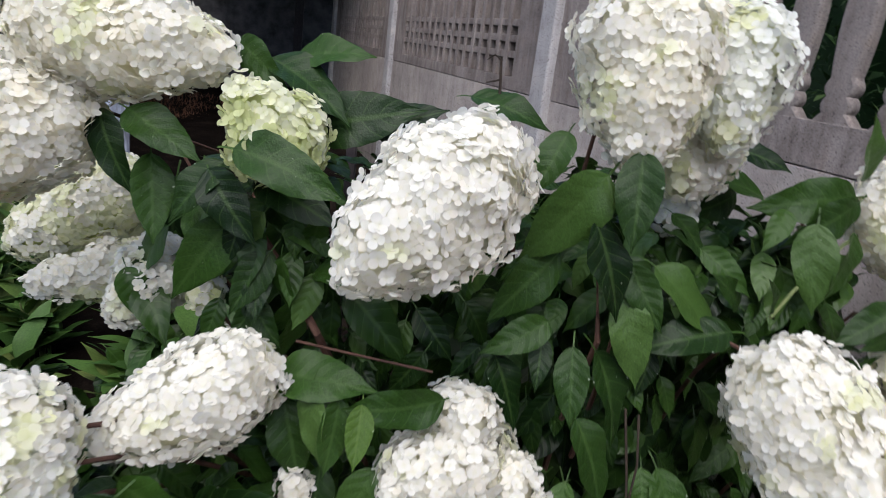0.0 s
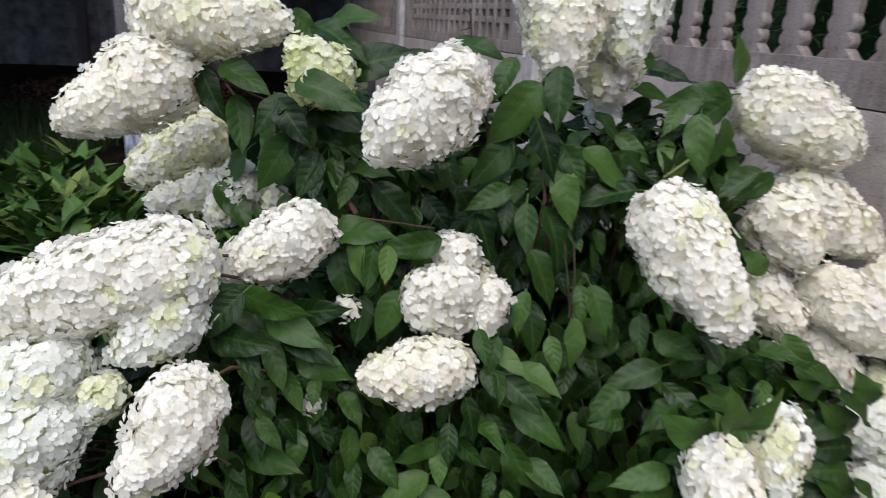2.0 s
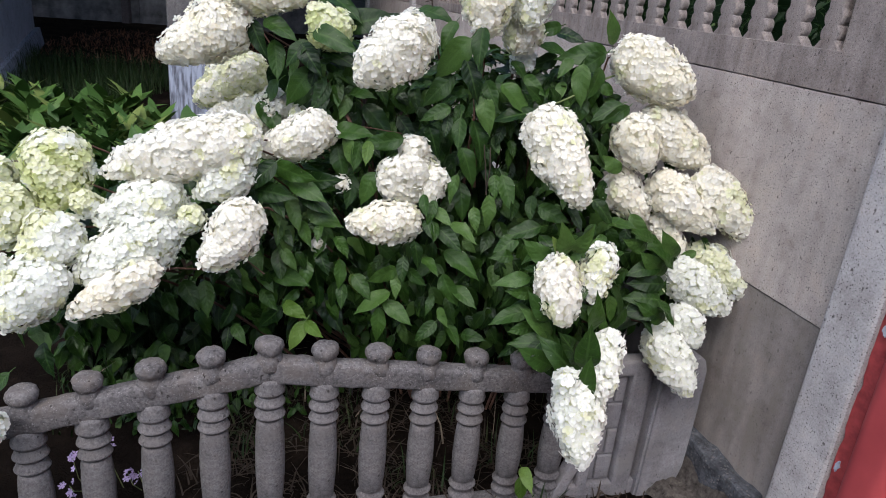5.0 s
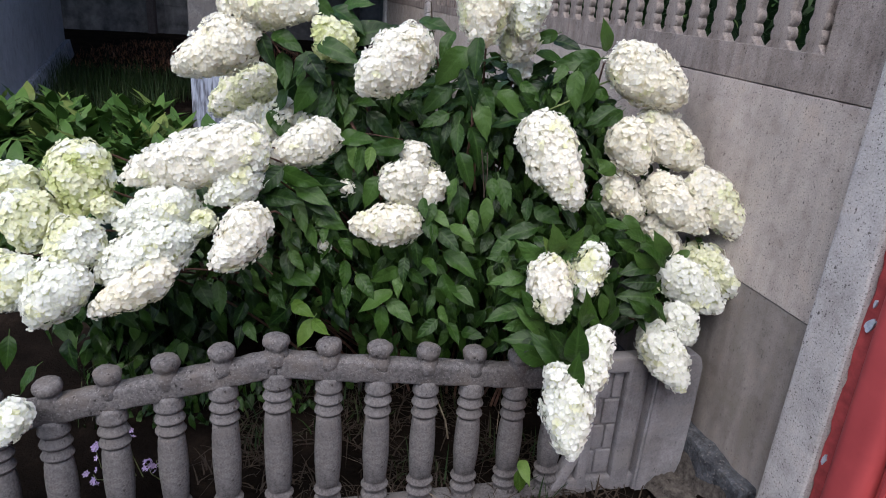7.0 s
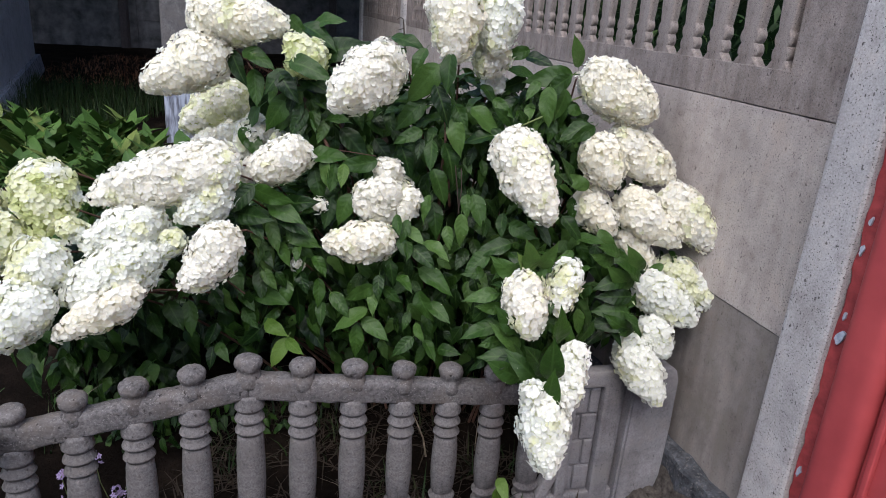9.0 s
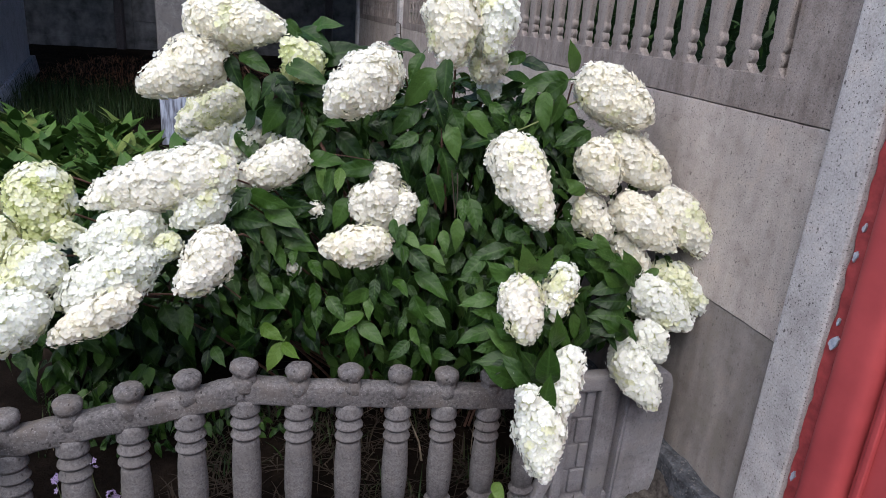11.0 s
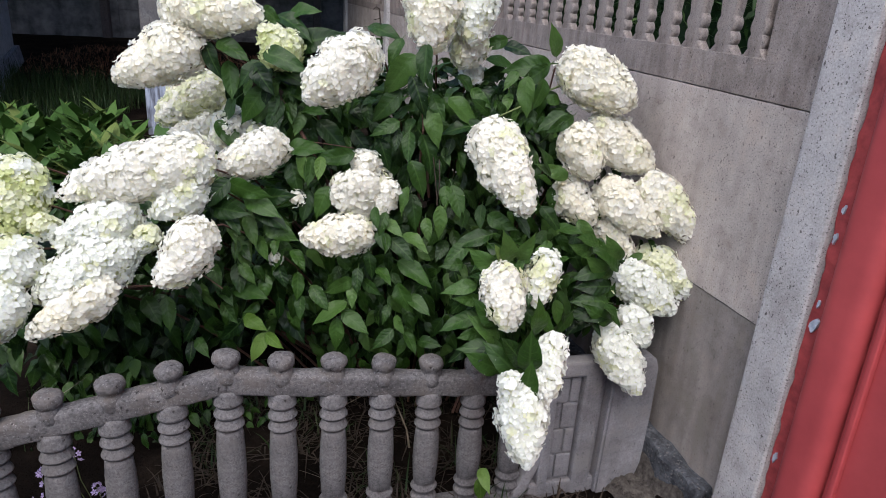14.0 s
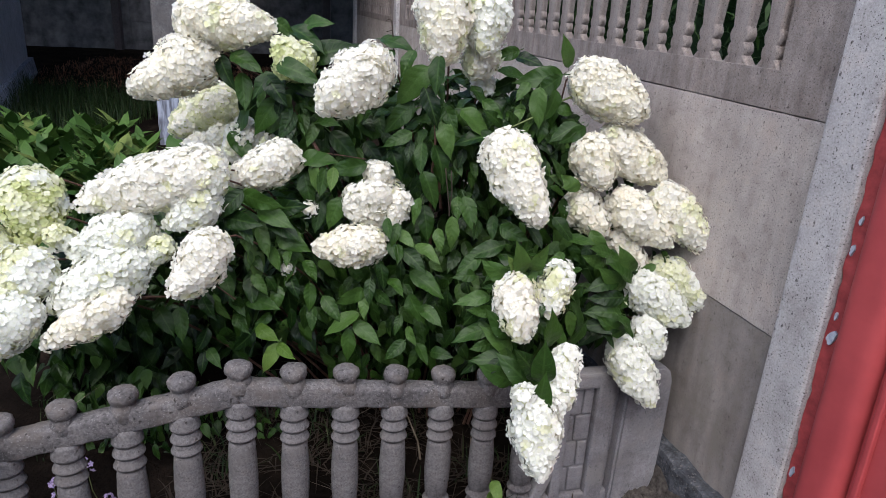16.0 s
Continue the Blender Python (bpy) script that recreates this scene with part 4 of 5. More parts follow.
leaf_between((-0.199, 0.560, 1.222), (-0.084, 0.520, 1.214))
leaf_between((-0.348, 0.620, 1.243), (-0.267, 0.580, 1.214))
leaf_between((-0.395, 0.640, 1.234), (-0.353, 0.600, 1.149))
leaf_between((-0.333, 0.640, 1.189), (-0.310, 0.600, 1.095))
leaf_between((-0.233, 0.600, 1.198), (-0.282, 0.560, 1.141))
leaf_between((-0.241, 0.590, 1.190), (-0.187, 0.550, 1.127))
leaf_between((-0.196, 0.620, 1.181), (-0.091, 0.580, 1.158))
leaf_between((-0.276, 0.640, 1.156), (-0.285, 0.600, 1.089))
leaf_between((-0.227, 0.620, 1.130), (-0.289, 0.580, 1.037))
leaf_between((-0.179, 0.620, 1.096), (-0.213, 0.580, 1.028))
leaf_between((-0.246, 0.680, 1.332), (-0.184, 0.640, 1.299))
leaf_between((-0.204, 0.680, 1.317), (-0.099, 0.640, 1.284))
leaf_between((-0.179, 0.700, 1.324), (-0.098, 0.660, 1.355))
leaf_between((-0.148, 0.680, 1.246), (-0.031, 0.640, 1.284))
leaf_between((-0.127, 0.640, 1.073), (-0.057, 0.600, 1.100))
leaf_between((-0.079, 0.700, 1.250), (-0.007, 0.660, 1.281))
leaf_between((0.037, 0.720, 1.303), (0.131, 0.680, 1.294))
leaf_between((0.075, 0.700, 1.273), (0.048, 0.660, 1.245))
leaf_between((0.144, 0.620, 1.277), (0.115, 0.580, 1.219))
leaf_between((0.185, 0.580, 1.238), (0.114, 0.540, 1.145))
leaf_between((0.217, 0.570, 1.268), (0.216, 0.530, 1.175))
leaf_between((0.184, 0.570, 1.190), (0.229, 0.530, 1.106))
leaf_between((0.150, 0.590, 1.147), (0.082, 0.550, 1.077))
leaf_between((0.237, 0.600, 1.142), (0.271, 0.560, 1.085))
leaf_between((0.150, 0.580, 1.071), (0.089, 0.540, 1.036))
leaf_between((0.233, 0.590, 1.106), (0.263, 0.550, 1.020))
leaf_between((0.367, 0.620, 1.075), (0.262, 0.580, 1.066))
leaf_between((0.279, 0.640, 1.135), (0.365, 0.600, 1.081))
leaf_between((0.332, 0.660, 1.160), (0.386, 0.620, 1.132))
leaf_between((0.297, 0.680, 1.195), (0.341, 0.640, 1.162))
leaf_between((0.533, 0.740, 1.237), (0.410, 0.700, 1.218))
leaf_between((0.432, 0.770, 1.223), (0.341, 0.730, 1.253))
leaf_between((0.411, 0.800, 1.214), (0.346, 0.760, 1.172))
leaf_between((0.410, 0.840, 1.276), (0.483, 0.800, 1.272))
leaf_between((0.553, 0.760, 1.262), (0.531, 0.720, 1.341))
leaf_between((0.530, 0.720, 1.232), (0.460, 0.680, 1.178))
leaf_between((0.479, 0.700, 1.199), (0.470, 0.660, 1.099))
leaf_between((0.524, 0.700, 1.195), (0.509, 0.660, 1.117))
leaf_between((0.447, 0.720, 1.211), (0.423, 0.680, 1.168))
leaf_between((0.589, 0.680, 1.113), (0.517, 0.640, 1.075))
leaf_between((0.607, 0.670, 1.108), (0.553, 0.630, 1.063))
leaf_between((-0.135, 0.540, 0.986), (-0.036, 0.500, 1.010))
leaf_between((0.044, 0.520, 0.990), (-0.048, 0.480, 0.964))
leaf_between((-0.037, 0.510, 0.975), (-0.035, 0.470, 0.923), True)
leaf_between((-0.093, 0.520, 0.982), (-0.085, 0.480, 0.914))
leaf_between((-0.063, 0.520, 0.974), (-0.065, 0.480, 0.903))
leaf_between((-0.128, 0.540, 0.952), (-0.094, 0.500, 0.872))
leaf_between((-0.020, 0.520, 0.893), (-0.050, 0.480, 0.819))
leaf_between((-0.082, 0.540, 0.873), (-0.081, 0.500, 0.795))
leaf_between((-0.246, 0.420, 0.911), (-0.153, 0.380, 0.880))
leaf_between((-0.233, 0.380, 0.924), (-0.291, 0.340, 0.865))
leaf_between((-0.212, 0.440, 0.866), (-0.115, 0.400, 0.848))
leaf_between((-0.284, 0.390, 0.850), (-0.186, 0.350, 0.863))
leaf_between((-0.255, 0.400, 0.839), (-0.195, 0.360, 0.812))
leaf_between((-0.192, 0.470, 0.861), (-0.098, 0.430, 0.892))
leaf_between((-0.192, 0.450, 0.841), (-0.103, 0.410, 0.816))
leaf_between((-0.222, 0.450, 0.814), (-0.173, 0.410, 0.761))
leaf_between((-0.172, 0.460, 0.801), (-0.095, 0.420, 0.761))
leaf_between((-0.251, 0.420, 0.803), (-0.220, 0.380, 0.773))
leaf_between((-0.193, 0.460, 0.759), (-0.158, 0.420, 0.706))
leaf_between((-0.140, 0.450, 0.762), (-0.136, 0.410, 0.734))
leaf_between((-0.239, 0.450, 0.757), (-0.200, 0.410, 0.685))
leaf_between((0.119, 0.450, 0.868), (0.136, 0.410, 0.827))
leaf_between((0.149, 0.450, 0.857), (0.138, 0.410, 0.814))
leaf_between((0.149, 0.460, 0.836), (0.192, 0.420, 0.809))
leaf_between((0.133, 0.440, 0.810), (0.154, 0.400, 0.779))
leaf_between((0.151, 0.440, 0.805), (0.171, 0.400, 0.771))
leaf_between((0.166, 0.450, 0.788), (0.230, 0.410, 0.756))
leaf_between((0.199, 0.550, 0.884), (0.224, 0.510, 0.798))
leaf_between((0.196, 0.540, 0.976), (0.247, 0.500, 0.900))
leaf_between((0.191, 0.520, 0.911), (0.176, 0.480, 0.852))
leaf_between((0.101, 0.580, 1.021), (0.139, 0.540, 0.957))
leaf_between((0.150, 0.590, 1.047), (0.148, 0.550, 1.004))
leaf_between((0.183, 0.570, 1.047), (0.184, 0.530, 0.971))
leaf_between((0.215, 0.590, 1.038), (0.270, 0.550, 0.953))
leaf_between((0.286, 0.570, 0.911), (0.288, 0.530, 0.864))
leaf_between((0.305, 0.570, 0.912), (0.344, 0.530, 0.834))
leaf_between((0.278, 0.540, 0.862), (0.287, 0.500, 0.789))
leaf_between((0.388, 0.550, 0.873), (0.379, 0.510, 0.820))
leaf_between((0.344, 0.560, 0.856), (0.348, 0.520, 0.814))
leaf_between((0.413, 0.490, 0.811), (0.328, 0.450, 0.786))
leaf_between((0.241, 0.540, 0.826), (0.256, 0.500, 0.778))
leaf_between((0.191, 0.500, 0.789), (0.263, 0.460, 0.778))
leaf_between((0.409, 0.520, 0.855), (0.476, 0.480, 0.832))
leaf_between((0.483, 0.540, 0.853), (0.528, 0.500, 0.825))
leaf_between((0.549, 0.580, 0.874), (0.603, 0.540, 0.830))
leaf_between((0.653, 0.600, 0.840), (0.701, 0.560, 0.780))
leaf_between((0.587, 0.580, 0.821), (0.661, 0.540, 0.829))
leaf_between((0.673, 0.580, 0.793), (0.743, 0.540, 0.776))
leaf_between((0.546, 0.640, 0.977), (0.589, 0.600, 0.960))
leaf_between((0.527, 0.660, 1.034), (0.552, 0.620, 1.065))
leaf_between((-0.342, 0.420, 0.624), (-0.306, 0.380, 0.563))
leaf_between((-0.290, 0.420, 0.621), (-0.241, 0.380, 0.593))
leaf_between((-0.284, 0.420, 0.573), (-0.234, 0.380, 0.539))
leaf_between((-0.254, 0.440, 0.611), (-0.160, 0.400, 0.632))
leaf_between((-0.236, 0.430, 0.524), (-0.278, 0.390, 0.468))
leaf_between((-0.222, 0.420, 0.545), (-0.168, 0.380, 0.520), True)
leaf_between((-0.167, 0.420, 0.495), (-0.203, 0.380, 0.423), True)
leaf_between((-0.165, 0.420, 0.495), (-0.108, 0.380, 0.477), True)
leaf_between((-0.140, 0.460, 0.685), (-0.123, 0.420, 0.637))
leaf_between((-0.088, 0.460, 0.666), (-0.072, 0.420, 0.603))
leaf_between((-0.076, 0.450, 0.605), (-0.071, 0.410, 0.549))
leaf_between((-0.046, 0.450, 0.634), (0.010, 0.410, 0.598))
leaf_between((0.063, 0.440, 0.671), (0.005, 0.400, 0.634))
leaf_between((0.049, 0.440, 0.601), (-0.036, 0.400, 0.549))
leaf_between((0.027, 0.430, 0.557), (0.040, 0.390, 0.481))
leaf_between((0.044, 0.440, 0.575), (0.116, 0.400, 0.537))
leaf_between((0.069, 0.440, 0.653), (0.072, 0.400, 0.606))
leaf_between((-0.365, 0.420, 0.519), (-0.370, 0.380, 0.460))
leaf_between((-0.364, 0.420, 0.458), (-0.318, 0.380, 0.433))
leaf_between((-0.378, 0.420, 0.447), (-0.371, 0.380, 0.398))
leaf_between((-0.099, 0.460, 0.730), (-0.056, 0.420, 0.702))
leaf_between((-0.129, 0.470, 0.724), (-0.160, 0.430, 0.670))
leaf_between((0.108, 0.440, 0.747), (0.131, 0.400, 0.701))
leaf_between((0.082, 0.440, 0.703), (0.084, 0.400, 0.648))
leaf_between((0.094, 0.450, 0.668), (0.146, 0.410, 0.644))
leaf_between((0.129, 0.450, 0.705), (0.180, 0.410, 0.696))
leaf_between((0.184, 0.470, 0.656), (0.221, 0.430, 0.588))
leaf_between((0.215, 0.470, 0.627), (0.282, 0.430, 0.600))
leaf_between((0.160, 0.480, 0.591), (0.150, 0.440, 0.558))
leaf_between((0.182, 0.470, 0.564), (0.202, 0.430, 0.527))
leaf_between((0.209, 0.470, 0.516), (0.252, 0.430, 0.483))
leaf_between((0.175, 0.460, 0.525), (0.132, 0.420, 0.479))
leaf_between((0.248, 0.480, 0.491), (0.304, 0.440, 0.512))
leaf_between((0.184, 0.480, 0.718), (0.281, 0.440, 0.690))
leaf_between((0.360, 0.470, 0.782), (0.300, 0.430, 0.743))
leaf_between((0.395, 0.320, 0.737), (0.322, 0.280, 0.729))
leaf_between((0.383, 0.330, 0.710), (0.343, 0.290, 0.672))
leaf_between((0.404, 0.320, 0.657), (0.316, 0.280, 0.640))
leaf_between((0.422, 0.310, 0.623), (0.363, 0.270, 0.619))
leaf_between((0.454, 0.270, 0.664), (0.399, 0.230, 0.720))
leaf_between((0.469, 0.270, 0.601), (0.376, 0.230, 0.622))
leaf_between((0.466, 0.240, 0.563), (0.388, 0.200, 0.610))
leaf_between((0.516, 0.190, 0.574), (0.452, 0.150, 0.667))
leaf_between((0.516, 0.190, 0.609), (0.482, 0.150, 0.693))
leaf_between((0.532, 0.180, 0.605), (0.524, 0.140, 0.704))
leaf_between((0.528, 0.150, 0.550), (0.524, 0.110, 0.642))
leaf_between((0.540, 0.250, 0.657), (0.555, 0.210, 0.749))
leaf_between((0.457, 0.280, 0.618), (0.400, 0.240, 0.687))
leaf_between((0.467, 0.320, 0.804), (0.466, 0.280, 0.877))
leaf_between((0.492, 0.330, 0.809), (0.514, 0.290, 0.871))
leaf_between((0.438, 0.330, 0.774), (0.392, 0.290, 0.833))
leaf_between((0.451, 0.320, 0.793), (0.447, 0.280, 0.850), True)
leaf_between((0.434, 0.330, 0.750), (0.380, 0.290, 0.775))
leaf_between((0.406, 0.320, 0.702), (0.356, 0.280, 0.705))
leaf_between((0.354, 0.440, 0.741), (0.309, 0.400, 0.754))
leaf_between((0.438, 0.250, 0.613), (0.403, 0.210, 0.584))
leaf_between((0.385, 0.280, 0.590), (0.356, 0.240, 0.568))
leaf_between((0.722, 0.500, 0.743), (0.637, 0.460, 0.737))
leaf_between((0.738, 0.500, 0.726), (0.669, 0.460, 0.778))
leaf_between((0.752, 0.490, 0.750), (0.699, 0.450, 0.806))
leaf_between((0.757, 0.500, 0.775), (0.710, 0.460, 0.831))
leaf_between((0.745, 0.470, 0.639), (0.638, 0.430, 0.633))
leaf_between((0.736, 0.480, 0.660), (0.649, 0.440, 0.681))
leaf_between((0.750, 0.460, 0.616), (0.677, 0.420, 0.651))
leaf_between((0.727, 0.440, 0.670), (0.770, 0.400, 0.640))
leaf_between((0.738, 0.490, 0.701), (0.652, 0.450, 0.706))
leaf_between((0.699, 0.520, 0.805), (0.640, 0.480, 0.835))
leaf_between((0.692, 0.470, 0.615), (0.732, 0.430, 0.599))
leaf_between((0.686, 0.520, 0.778), (0.634, 0.480, 0.801))
leaf_between((0.568, 0.620, 0.957), (0.529, 0.580, 1.038))
leaf_between((0.607, 0.620, 0.952), (0.540, 0.580, 0.992))
leaf_between((0.384, 0.650, 1.100), (0.347, 0.610, 1.150))
leaf_between((0.424, 0.650, 1.096), (0.409, 0.610, 1.145))
leaf_between((0.574, 0.770, 1.138), (0.515, 0.730, 1.145))
leaf_between((0.468, 0.770, 1.161), (0.416, 0.730, 1.129))
leaf_between((0.412, 0.820, 1.294), (0.344, 0.780, 1.266))
leaf_between((-0.675, 0.120, 0.508), (-0.652, 0.080, 0.445))
leaf_between((-0.858, 0.140, 0.479), (-0.839, 0.100, 0.408))
leaf_between((-0.726, 0.160, 0.529), (-0.700, 0.120, 0.498))
leaf_between((-0.739, 0.080, 0.444), (-0.773, 0.040, 0.392))
leaf_between((-0.683, 0.170, 0.531), (-0.661, 0.130, 0.513))
leaf_between((-0.518, 0.360, 0.554), (-0.473, 0.320, 0.511))
leaf_between((-0.478, 0.380, 0.585), (-0.423, 0.340, 0.534))
leaf_between((-0.431, 0.400, 0.583), (-0.403, 0.360, 0.502))

LOW = ((-0.62, 1.05, 0.34, 0.42, 0.26, 0.26), (-1.0, 0.75, 0.38, 0.26, 0.30, 0.26), (-0.25, 1.25, 0.42, 0.5, 0.25, 0.3), (-0.9, 0.85, 0.22, 0.35, 0.3, 0.25), (-0.5, 1.5, 0.45, 0.5, 0.2, 0.3))
# extra leaf layer hidden behind the left heads, added to shade the hollow below
SHADE_CANOPY = ((-0.64, 0.68, 0.73, 0.34, 0.22, 0.07), (-0.9, 0.45, 0.66, 0.2, 0.2, 0.06))
WEEDS = ((-0.72, 0.62, 0.10, 0.36, 0.26, 0.12), (-0.35, 0.75, 0.10, 0.25, 0.2, 0.10))
SIDE = ((0.45, 0.80, 1.10, 0.17, 0.10, 0.13), (0.30, 0.78, 1.10, 0.14, 0.08, 0.10))


def fill(n, size, lobes=LOBES, lowest=0.42):
    """Leaves all through the bush, so that it is dense and dark inside."""
    for _ in range(n):
        lobe = rnd.choices(lobes, [l[3] * l[4] * l[5] for l in lobes])[0]
        v = Vector((rnd.gauss(0, 1), rnd.gauss(0, 1), rnd.gauss(0, 1))).normalized() * rnd.random() ** 0.4 * 0.84
        p = Vector((lobe[0] + v.x * lobe[3], lobe[1] + v.y * lobe[4], lobe[2] + v.z * lobe[5]))
        if p.z < (lowest if p.x < -0.12 else 0.22) or (lowest > 0.4 and p.x < -0.33 and p.z < 0.6) or Vector((p.x - 1.06, p.y - 0.36)).dot(Vector((0.92, 0.392))) > -0.06:
            continue
        add_leaf(p, (rnd.gauss(0, 0.6), rnd.gauss(-0.2, 0.5), -0.6), (rnd.gauss(0, 0.4), -0.5, 0.9), rnd.uniform(*size))


shell(260, 1.0, True, (0.050, 0.080))
shell(700, 0.97, False, (0.050, 0.080))
shell(760, 0.88, False, (0.055, 0.095), 2)
shell(300, 0.70, False, (0.07, 0.11), 2)
fill(900, (0.08, 0.13))
fill(1000, (0.08, 0.12), LOW, 0.1)
fill(170, (0.06, 0.095), SIDE)
fill(420, (0.03, 0.06), WEEDS, 0.03)
fill(330, (0.07, 0.11), SHADE_CANOPY, 0.3)
me = mesh_of("foliage", verts, faces, LEAF, uvs)
ob = new("foliage", me)
ob.parent = bush
ob.matrix_basis = BUSH_INV.copy()
tagged(ob, "dense dark green inner leaves, with a hidden layer added for shade", kind="stuff")

# ---- garden plants at the left ----
rnd = random.Random(21)
LILIES = []
for v in range(6):
    shp = leaf_shape(1.0, rnd.uniform(0.30, 0.40), rnd.uniform(0.1, 0.4), 0.45, v + 40, 0, False, 0.5)
    LILIES.append(mesh_of("leaf", shp[0], shp[1], LILY, shp[2]))


def garden_plant(x, y):
    base = thing("garden_plant", (x, y, height(x, y) - 0.02), "clump of broad pointed green leaves in the flower bed", "plant", "plants in the bed behind the fence")
    stems = rnd.randrange(3, 5)
    for _ in range(stems):
        a = rnd.random() * 6.3
        lean = Vector((0.3 * math.cos(a), 0.3 * math.sin(a), 1)).normalized()
        h = rnd.uniform(0.16, 0.26)
        part("stalk", tube([(0.02 * math.cos(a), 0.02 * math.sin(a), 0), lean * h * 0.5, lean * h], 0.005, 0.003, 5), STALK, base)
        for k in range(7):
            t = 0.3 + 0.7 * k / 6
            b = a + k * 2.4 + rnd.uniform(-0.3, 0.3)
            d = Vector((math.cos(b), math.sin(b), rnd.uniform(0.5, 1.4) + 0.7 * (k == 6)))
            ob = new("leaf", LILIES[rnd.randrange(6)])
            ob.parent = base
            ob.matrix_basis = frame_of(lean * h * t, d, (0, 0, 1)) @ Matrix.Scale(rnd.uniform(0.13, 0.21), 4)


for k in range(58):
    y = rnd.uniform(1.15, 2.55)
    garden_plant(0.24 - (0.60 + 0.38 * rnd.random()) * (y + 1.087), y)
for k in range(26):
    y = rnd.uniform(1.45, 2.5)
    garden_plant(0.24 - (0.36 + 0.26 * rnd.random()) * (y + 1.087), y)


def blades(name, n, x0, x1, y0, y1, h0, h1, material, label, lean=0.5, thin=-2.0):
    vs, fs = [], []
    for _ in range(n):
        x, y = rnd.uniform(x0, x1), rnd.uniform(y0, y1)
        if noise.noise(Vector((x * 6, y * 6, 2))) < thin:
            continue
        p = Vector((x, y, height(x, y) - 0.005))
        a = rnd.random() * 6.3
        h = rnd.uniform(h0, h1)
        d = Vector((math.cos(a), math.sin(a), 0))
        w = Vector((-d.y, d.x, 0)) * rnd.uniform(0.0015, 0.004)
        l = rnd.uniform(0.1, lean)
        i0 = len(vs)
        for t in (0.0, 0.35, 0.7):
            c = p + Vector((0, 0, h * t * (1 - 0.3 * l * t))) + d * (h * l * t * t)
            vs += [c - w * (1 - t * 0.7), c + w * (1 - t * 0.7)]
        vs.append(p + Vector((0, 0, h * (1 - 0.35 * l))) + d * h * l)
        fs += [(i0, i0 + 1, i0 + 3, i0 + 2), (i0 + 2, i0 + 3, i0 + 5, i0 + 4), (i0 + 4, i0 + 5, i0 + 6)]
    tagged(new(name, mesh_of(name, vs, fs, material)), label, "grass", kind="stuff")


blades("grass", 8000, -5.4, -2.4, 2.7, 4.4, 0.08, 0.24, GRASS, "tall dark green grass behind the flower bed")
blades("undergrowth", 1500, -1.1, 0.55, 0.36, 1.1, 0.03, 0.13, GRASS, "thin weeds on the soil under the bush", 1.2, 0.12)
blades("shade_dark_straw", 2600, -0.45, 0.85, 0.22, 0.95, 0.02, 0.075, STRAW, "dry straw and dead stalks on the soil, coloured dark for the bush's shade", 4.0, -0.1)
blades("dead_stalk", 12, -0.9, 0.5, 0.30, 0.8, 0.12, 0.3, DEAD, "long pale dead stalks lying across the soil", 3.0)
blades("leaf_litter", 2500, -4.6, -2.4, 4.6, 6.4, 0.03, 0.1, RUST, "red-brown dead leaves and litter", 3.0)

# ---- greenery behind the tall wall ----
vs, fs = [], []
for _ in range(32000):
    s, d, z = rnd.uniform(-0.2, 6.4), rnd.uniform(0.09, 0.9), rnd.uniform(1.0, 3.4)
    p = WALL_AT @ Vector((s, -d, z + SLOPE * s))
    m = frame_of(p, (rnd.gauss(0, 1), rnd.gauss(0, 1), rnd.gauss(0.2, 0.9)), (rnd.gauss(0, 0.4), rnd.gauss(0, 0.4), 1)) @ Matrix.Scale(rnd.uniform(0.025, 0.075), 4)
    w = rnd.uniform(0.04, 0.14)
    i0 = len(vs)
    vs.extend(m @ Vector(v) for v in ((0, 0, 0), (w, 0.4, 0.05), (0, 0.5, 0), (-w, 0.4, 0.05), (0, 1, -0.15)))
    fs += [(i0, i0 + 1, i0 + 2), (i0, i0 + 2, i0 + 3), (i0 + 1, i0 + 4, i0 + 2), (i0 + 2, i0 + 4, i0 + 3)]
i0 = len(vs)
for j in range(25):
    for k in range(61):
        s, z = -0.6 + 7.4 * k / 60, 0.5 + 3.2 * j / 24
        vs.append(WALL_AT @ Vector((s, -0.95 - 0.25 * noise.noise(Vector((s * 2, z * 2, 0))), z + SLOPE * s)))
fs += [(i0 + j * 61 + k, i0 + j * 61 + k + 1, i0 + (j + 1) * 61 + k + 1, i0 + (j + 1) * 61 + k) for j in range(24) for k in range(60)]
tagged(new("hedge", mesh_of("hedge", vs, fs, HEDGE)), "wild green bushes growing behind the wall", "hedge", kind="stuff")

# ---- twigs, stake, small flowers ----
def twig(points, r0, r1, material=None, name="twig"):
    part(name, tube([BUSH_INV @ Vector(p) for p in points], r0, r1, 6), material or TWIG, bush)


twig([(-0.24, 0.67, 1.155), (-0.168, 0.64, 1.072), (-0.118, 0.63, 0.999), (-0.08, 0.72, 0.86), (0.05, 0.85, 0.3)], 0.0042, 0.006)
twig([(0.250, 0.56, 0.99), (0.262, 0.548, 0.92), (0.270, 0.540, 0.866)], 0.0016, 0.0014, STRAW)
twig([(0.266, 0.56, 0.985), (0.272, 0.548, 0.93), (0.268, 0.540, 0.866)], 0.0016, 0.0014, STRAW)
twig([(-0.135, 0.60, 0.999), (-0.05, 0.585, 0.998), (0.031, 0.58, 0.993)], 0.0018, 0.0014)
twig([(-0.33, 0.32, 0.715), (-0.29, 0.345, 0.68), (-0.255, 0.365, 0.642)], 0.0015, 0.002)
twig([(0.20, 0.62, 1.15), (0.215, 0.60, 1.05), (0.20, 0.66, 0.9), (0.2, 0.85, 0.4)], 0.003, 0.005)
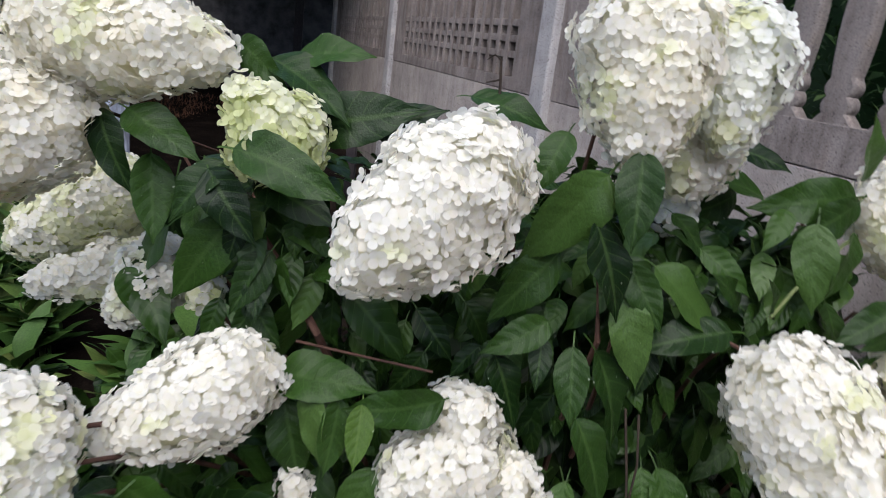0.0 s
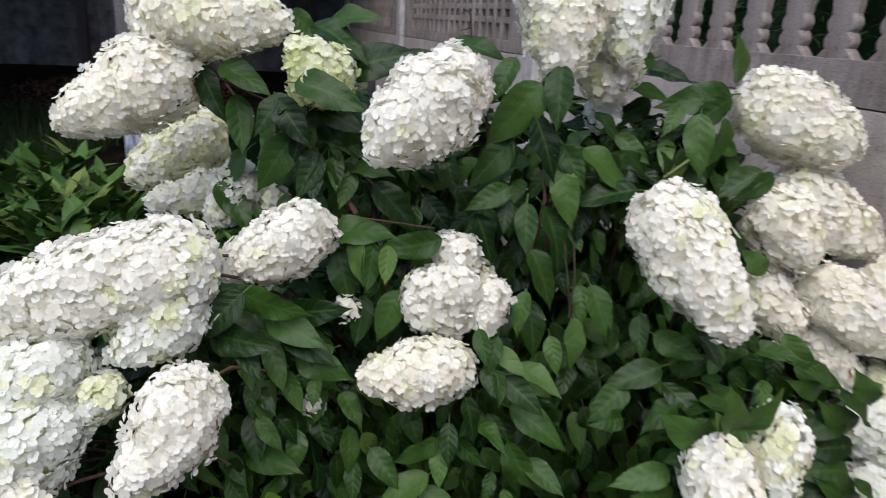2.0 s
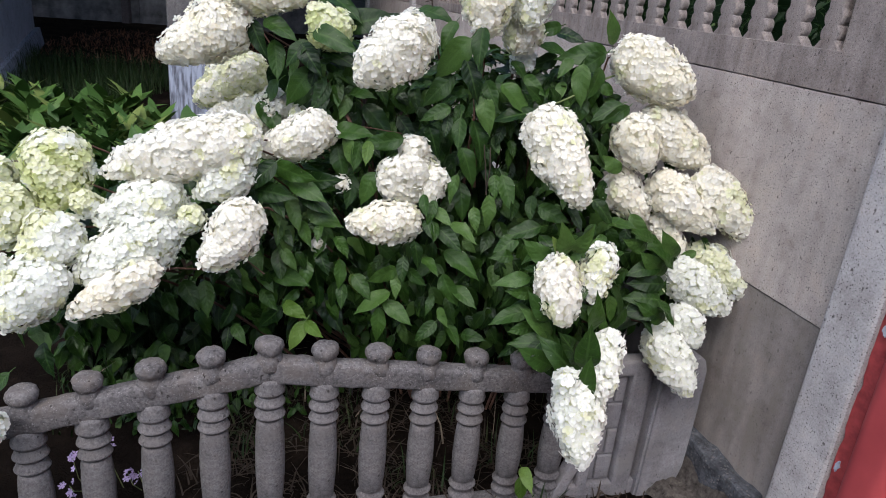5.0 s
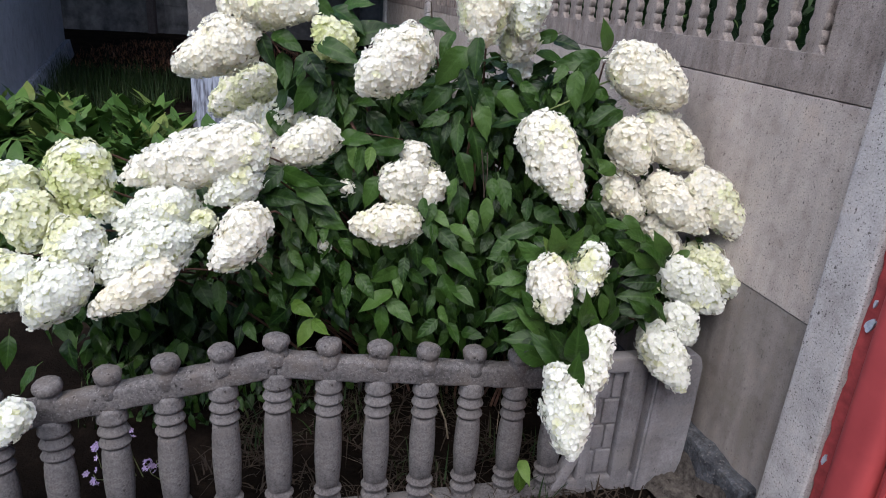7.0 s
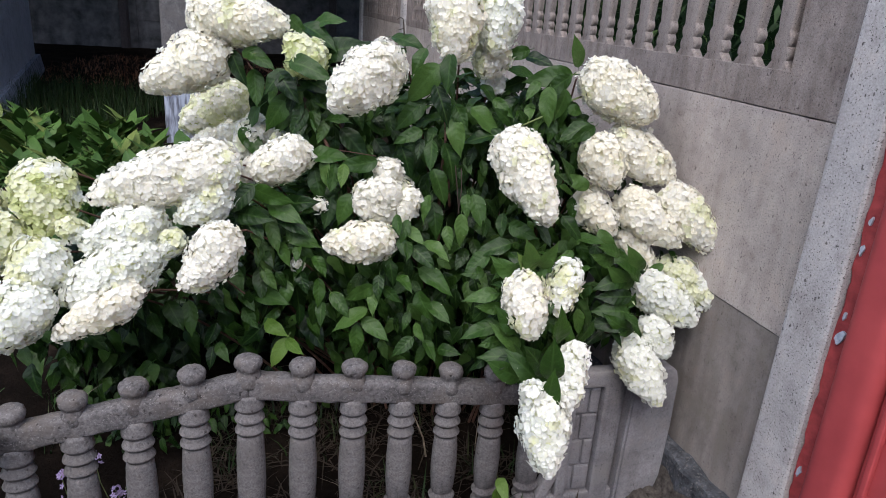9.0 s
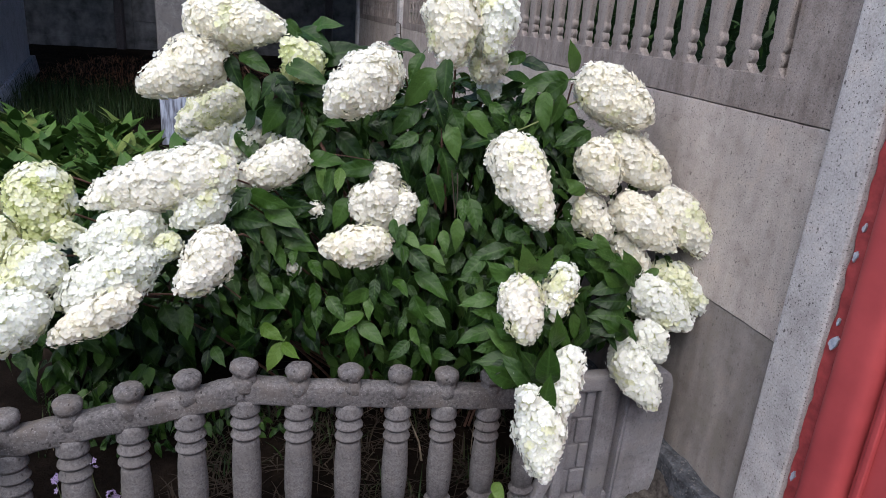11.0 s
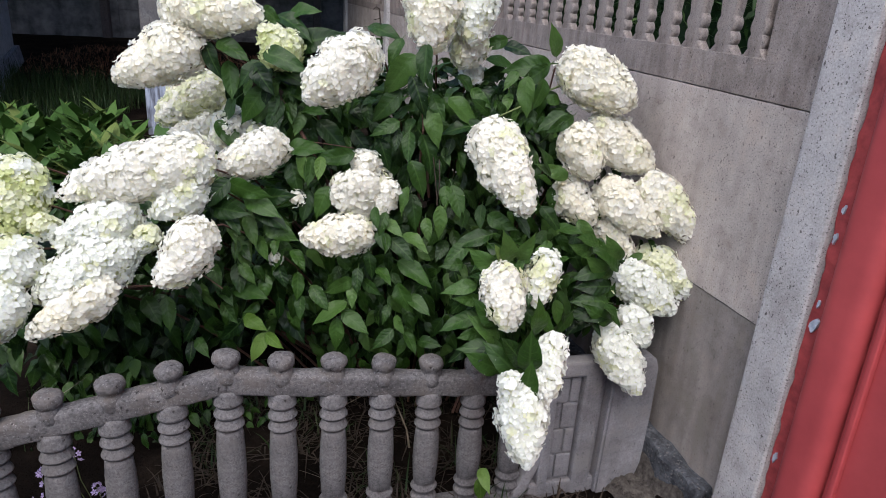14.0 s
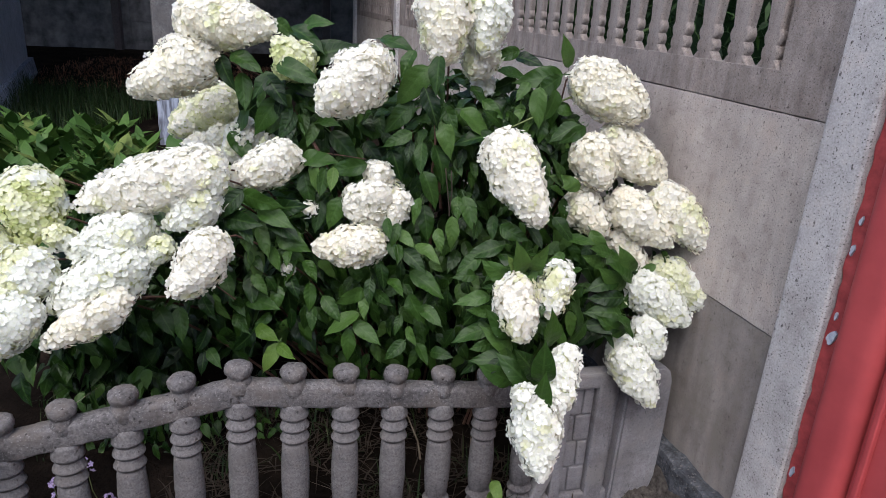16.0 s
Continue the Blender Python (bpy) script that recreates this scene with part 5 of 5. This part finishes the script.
twig([(0.235, 0.60, 1.10), (0.225, 0.60, 1.0), (0.23, 0.68, 0.85)], 0.0025, 0.004)
twig([(0.41, 0.62, 1.10), (0.46, 0.68, 1.12), (0.55, 0.76, 1.17), (0.60, 0.80, 1.19)], 0.002, 0.003, STALK)
dry = "old_flower_stalk"
twig([(0.075, 0.73, 1.20), (0.070, 0.72, 1.284), (0.063, 0.72, 1.352)], 0.0024, 0.0018, STRAW, dry)
twig([(0.064, 0.72, 1.350), (0.055, 0.72, 1.356), (0.046, 0.72, 1.349)], 0.0014, 0.0008, STRAW, dry)
twig([(0.067, 0.72, 1.328), (0.058, 0.72, 1.325), (0.048, 0.72, 1.322)], 0.0014, 0.0008, STRAW, dry)
twig([(0.071, 0.72, 1.290), (0.085, 0.72, 1.289), (0.098, 0.72, 1.291)], 0.0014, 0.0008, STRAW, dry)
twig([(0.071, 0.72, 1.286), (0.055, 0.72, 1.284), (0.038, 0.715, 1.280)], 0.0014, 0.0008, STRAW, dry)

stake = thing("garden_stake", (-0.128, 0.81, 0.1), "dark iron stake standing in the bush", "stake")
part("rod", box(-0.007, 0.007, -0.006, 0.006, -0.1, 1.145, 0.002), ROD, stake)


def seedling(at, n, size, label):
    base = thing("seedling", at, label, "plant")
    for k in range(n):
        ob = new("leaf", PALE[k % 5])
        ob.parent = base
        ob.matrix_basis = frame_of((0, 0, 0.03 * k), (0.2 - 0.1 * k, -0.25, -0.9 + 0.9 * (k % 2)), (0.3, -1, 0.3)) @ Matrix.Scale(size, 4)


seedling((0.447, 0.352, 0.165), 2, 0.075, "two bright green leaves sprouting between the balusters")


def lilac_flower(x, y, z):
    g = height(x, y)
    base = thing("lilac_flower", (x, y, g), "small lilac flower spray on a thin stalk", "flower", "lilac flowers behind the fence")
    h = max(0.03, z - g)
    part("stalk", tube([(0.02, 0.02, 0), (0.01, 0.0, h * 0.5), (0, 0, h)], 0.0015, 0.001, 5), STALK, base)
    for k in range(7):
        vs, fs = [], []
        c = Vector((rnd.uniform(-0.014, 0.014), rnd.uniform(-0.014, 0.014), h + rnd.uniform(-0.03, 0.012)))
        m = frame_of(c, (rnd.gauss(0, 1), rnd.gauss(0, 1), rnd.gauss(0, 1)), (rnd.gauss(0, 0.4), -1, 0.7))
        for q in range(5):
            a = q / 5 * math.tau
            i0 = len(vs)
            for r, d in ((0.0, 0.0), (0.006, -0.5), (0.0095, 0.0), (0.006, 0.5)):
                vs.append(m @ Vector((r * math.cos(a + d), r * math.sin(a + d), 0.3 * r)))
            fs.append((i0, i0 + 1, i0 + 2, i0 + 3))
        ob = new("floret", mesh_of("floret", vs, fs, LILAC))
        ob.parent = base


for x, y, z in ((-0.607, 0.20, 0.213), (-0.556, 0.20, 0.11), (-0.535, 0.21, 0.115), (-0.70, 0.17, 0.05), (-0.682, 0.17, 0.157), (-0.627, 0.2, 0.182)):
    lilac_flower(x, y, z)
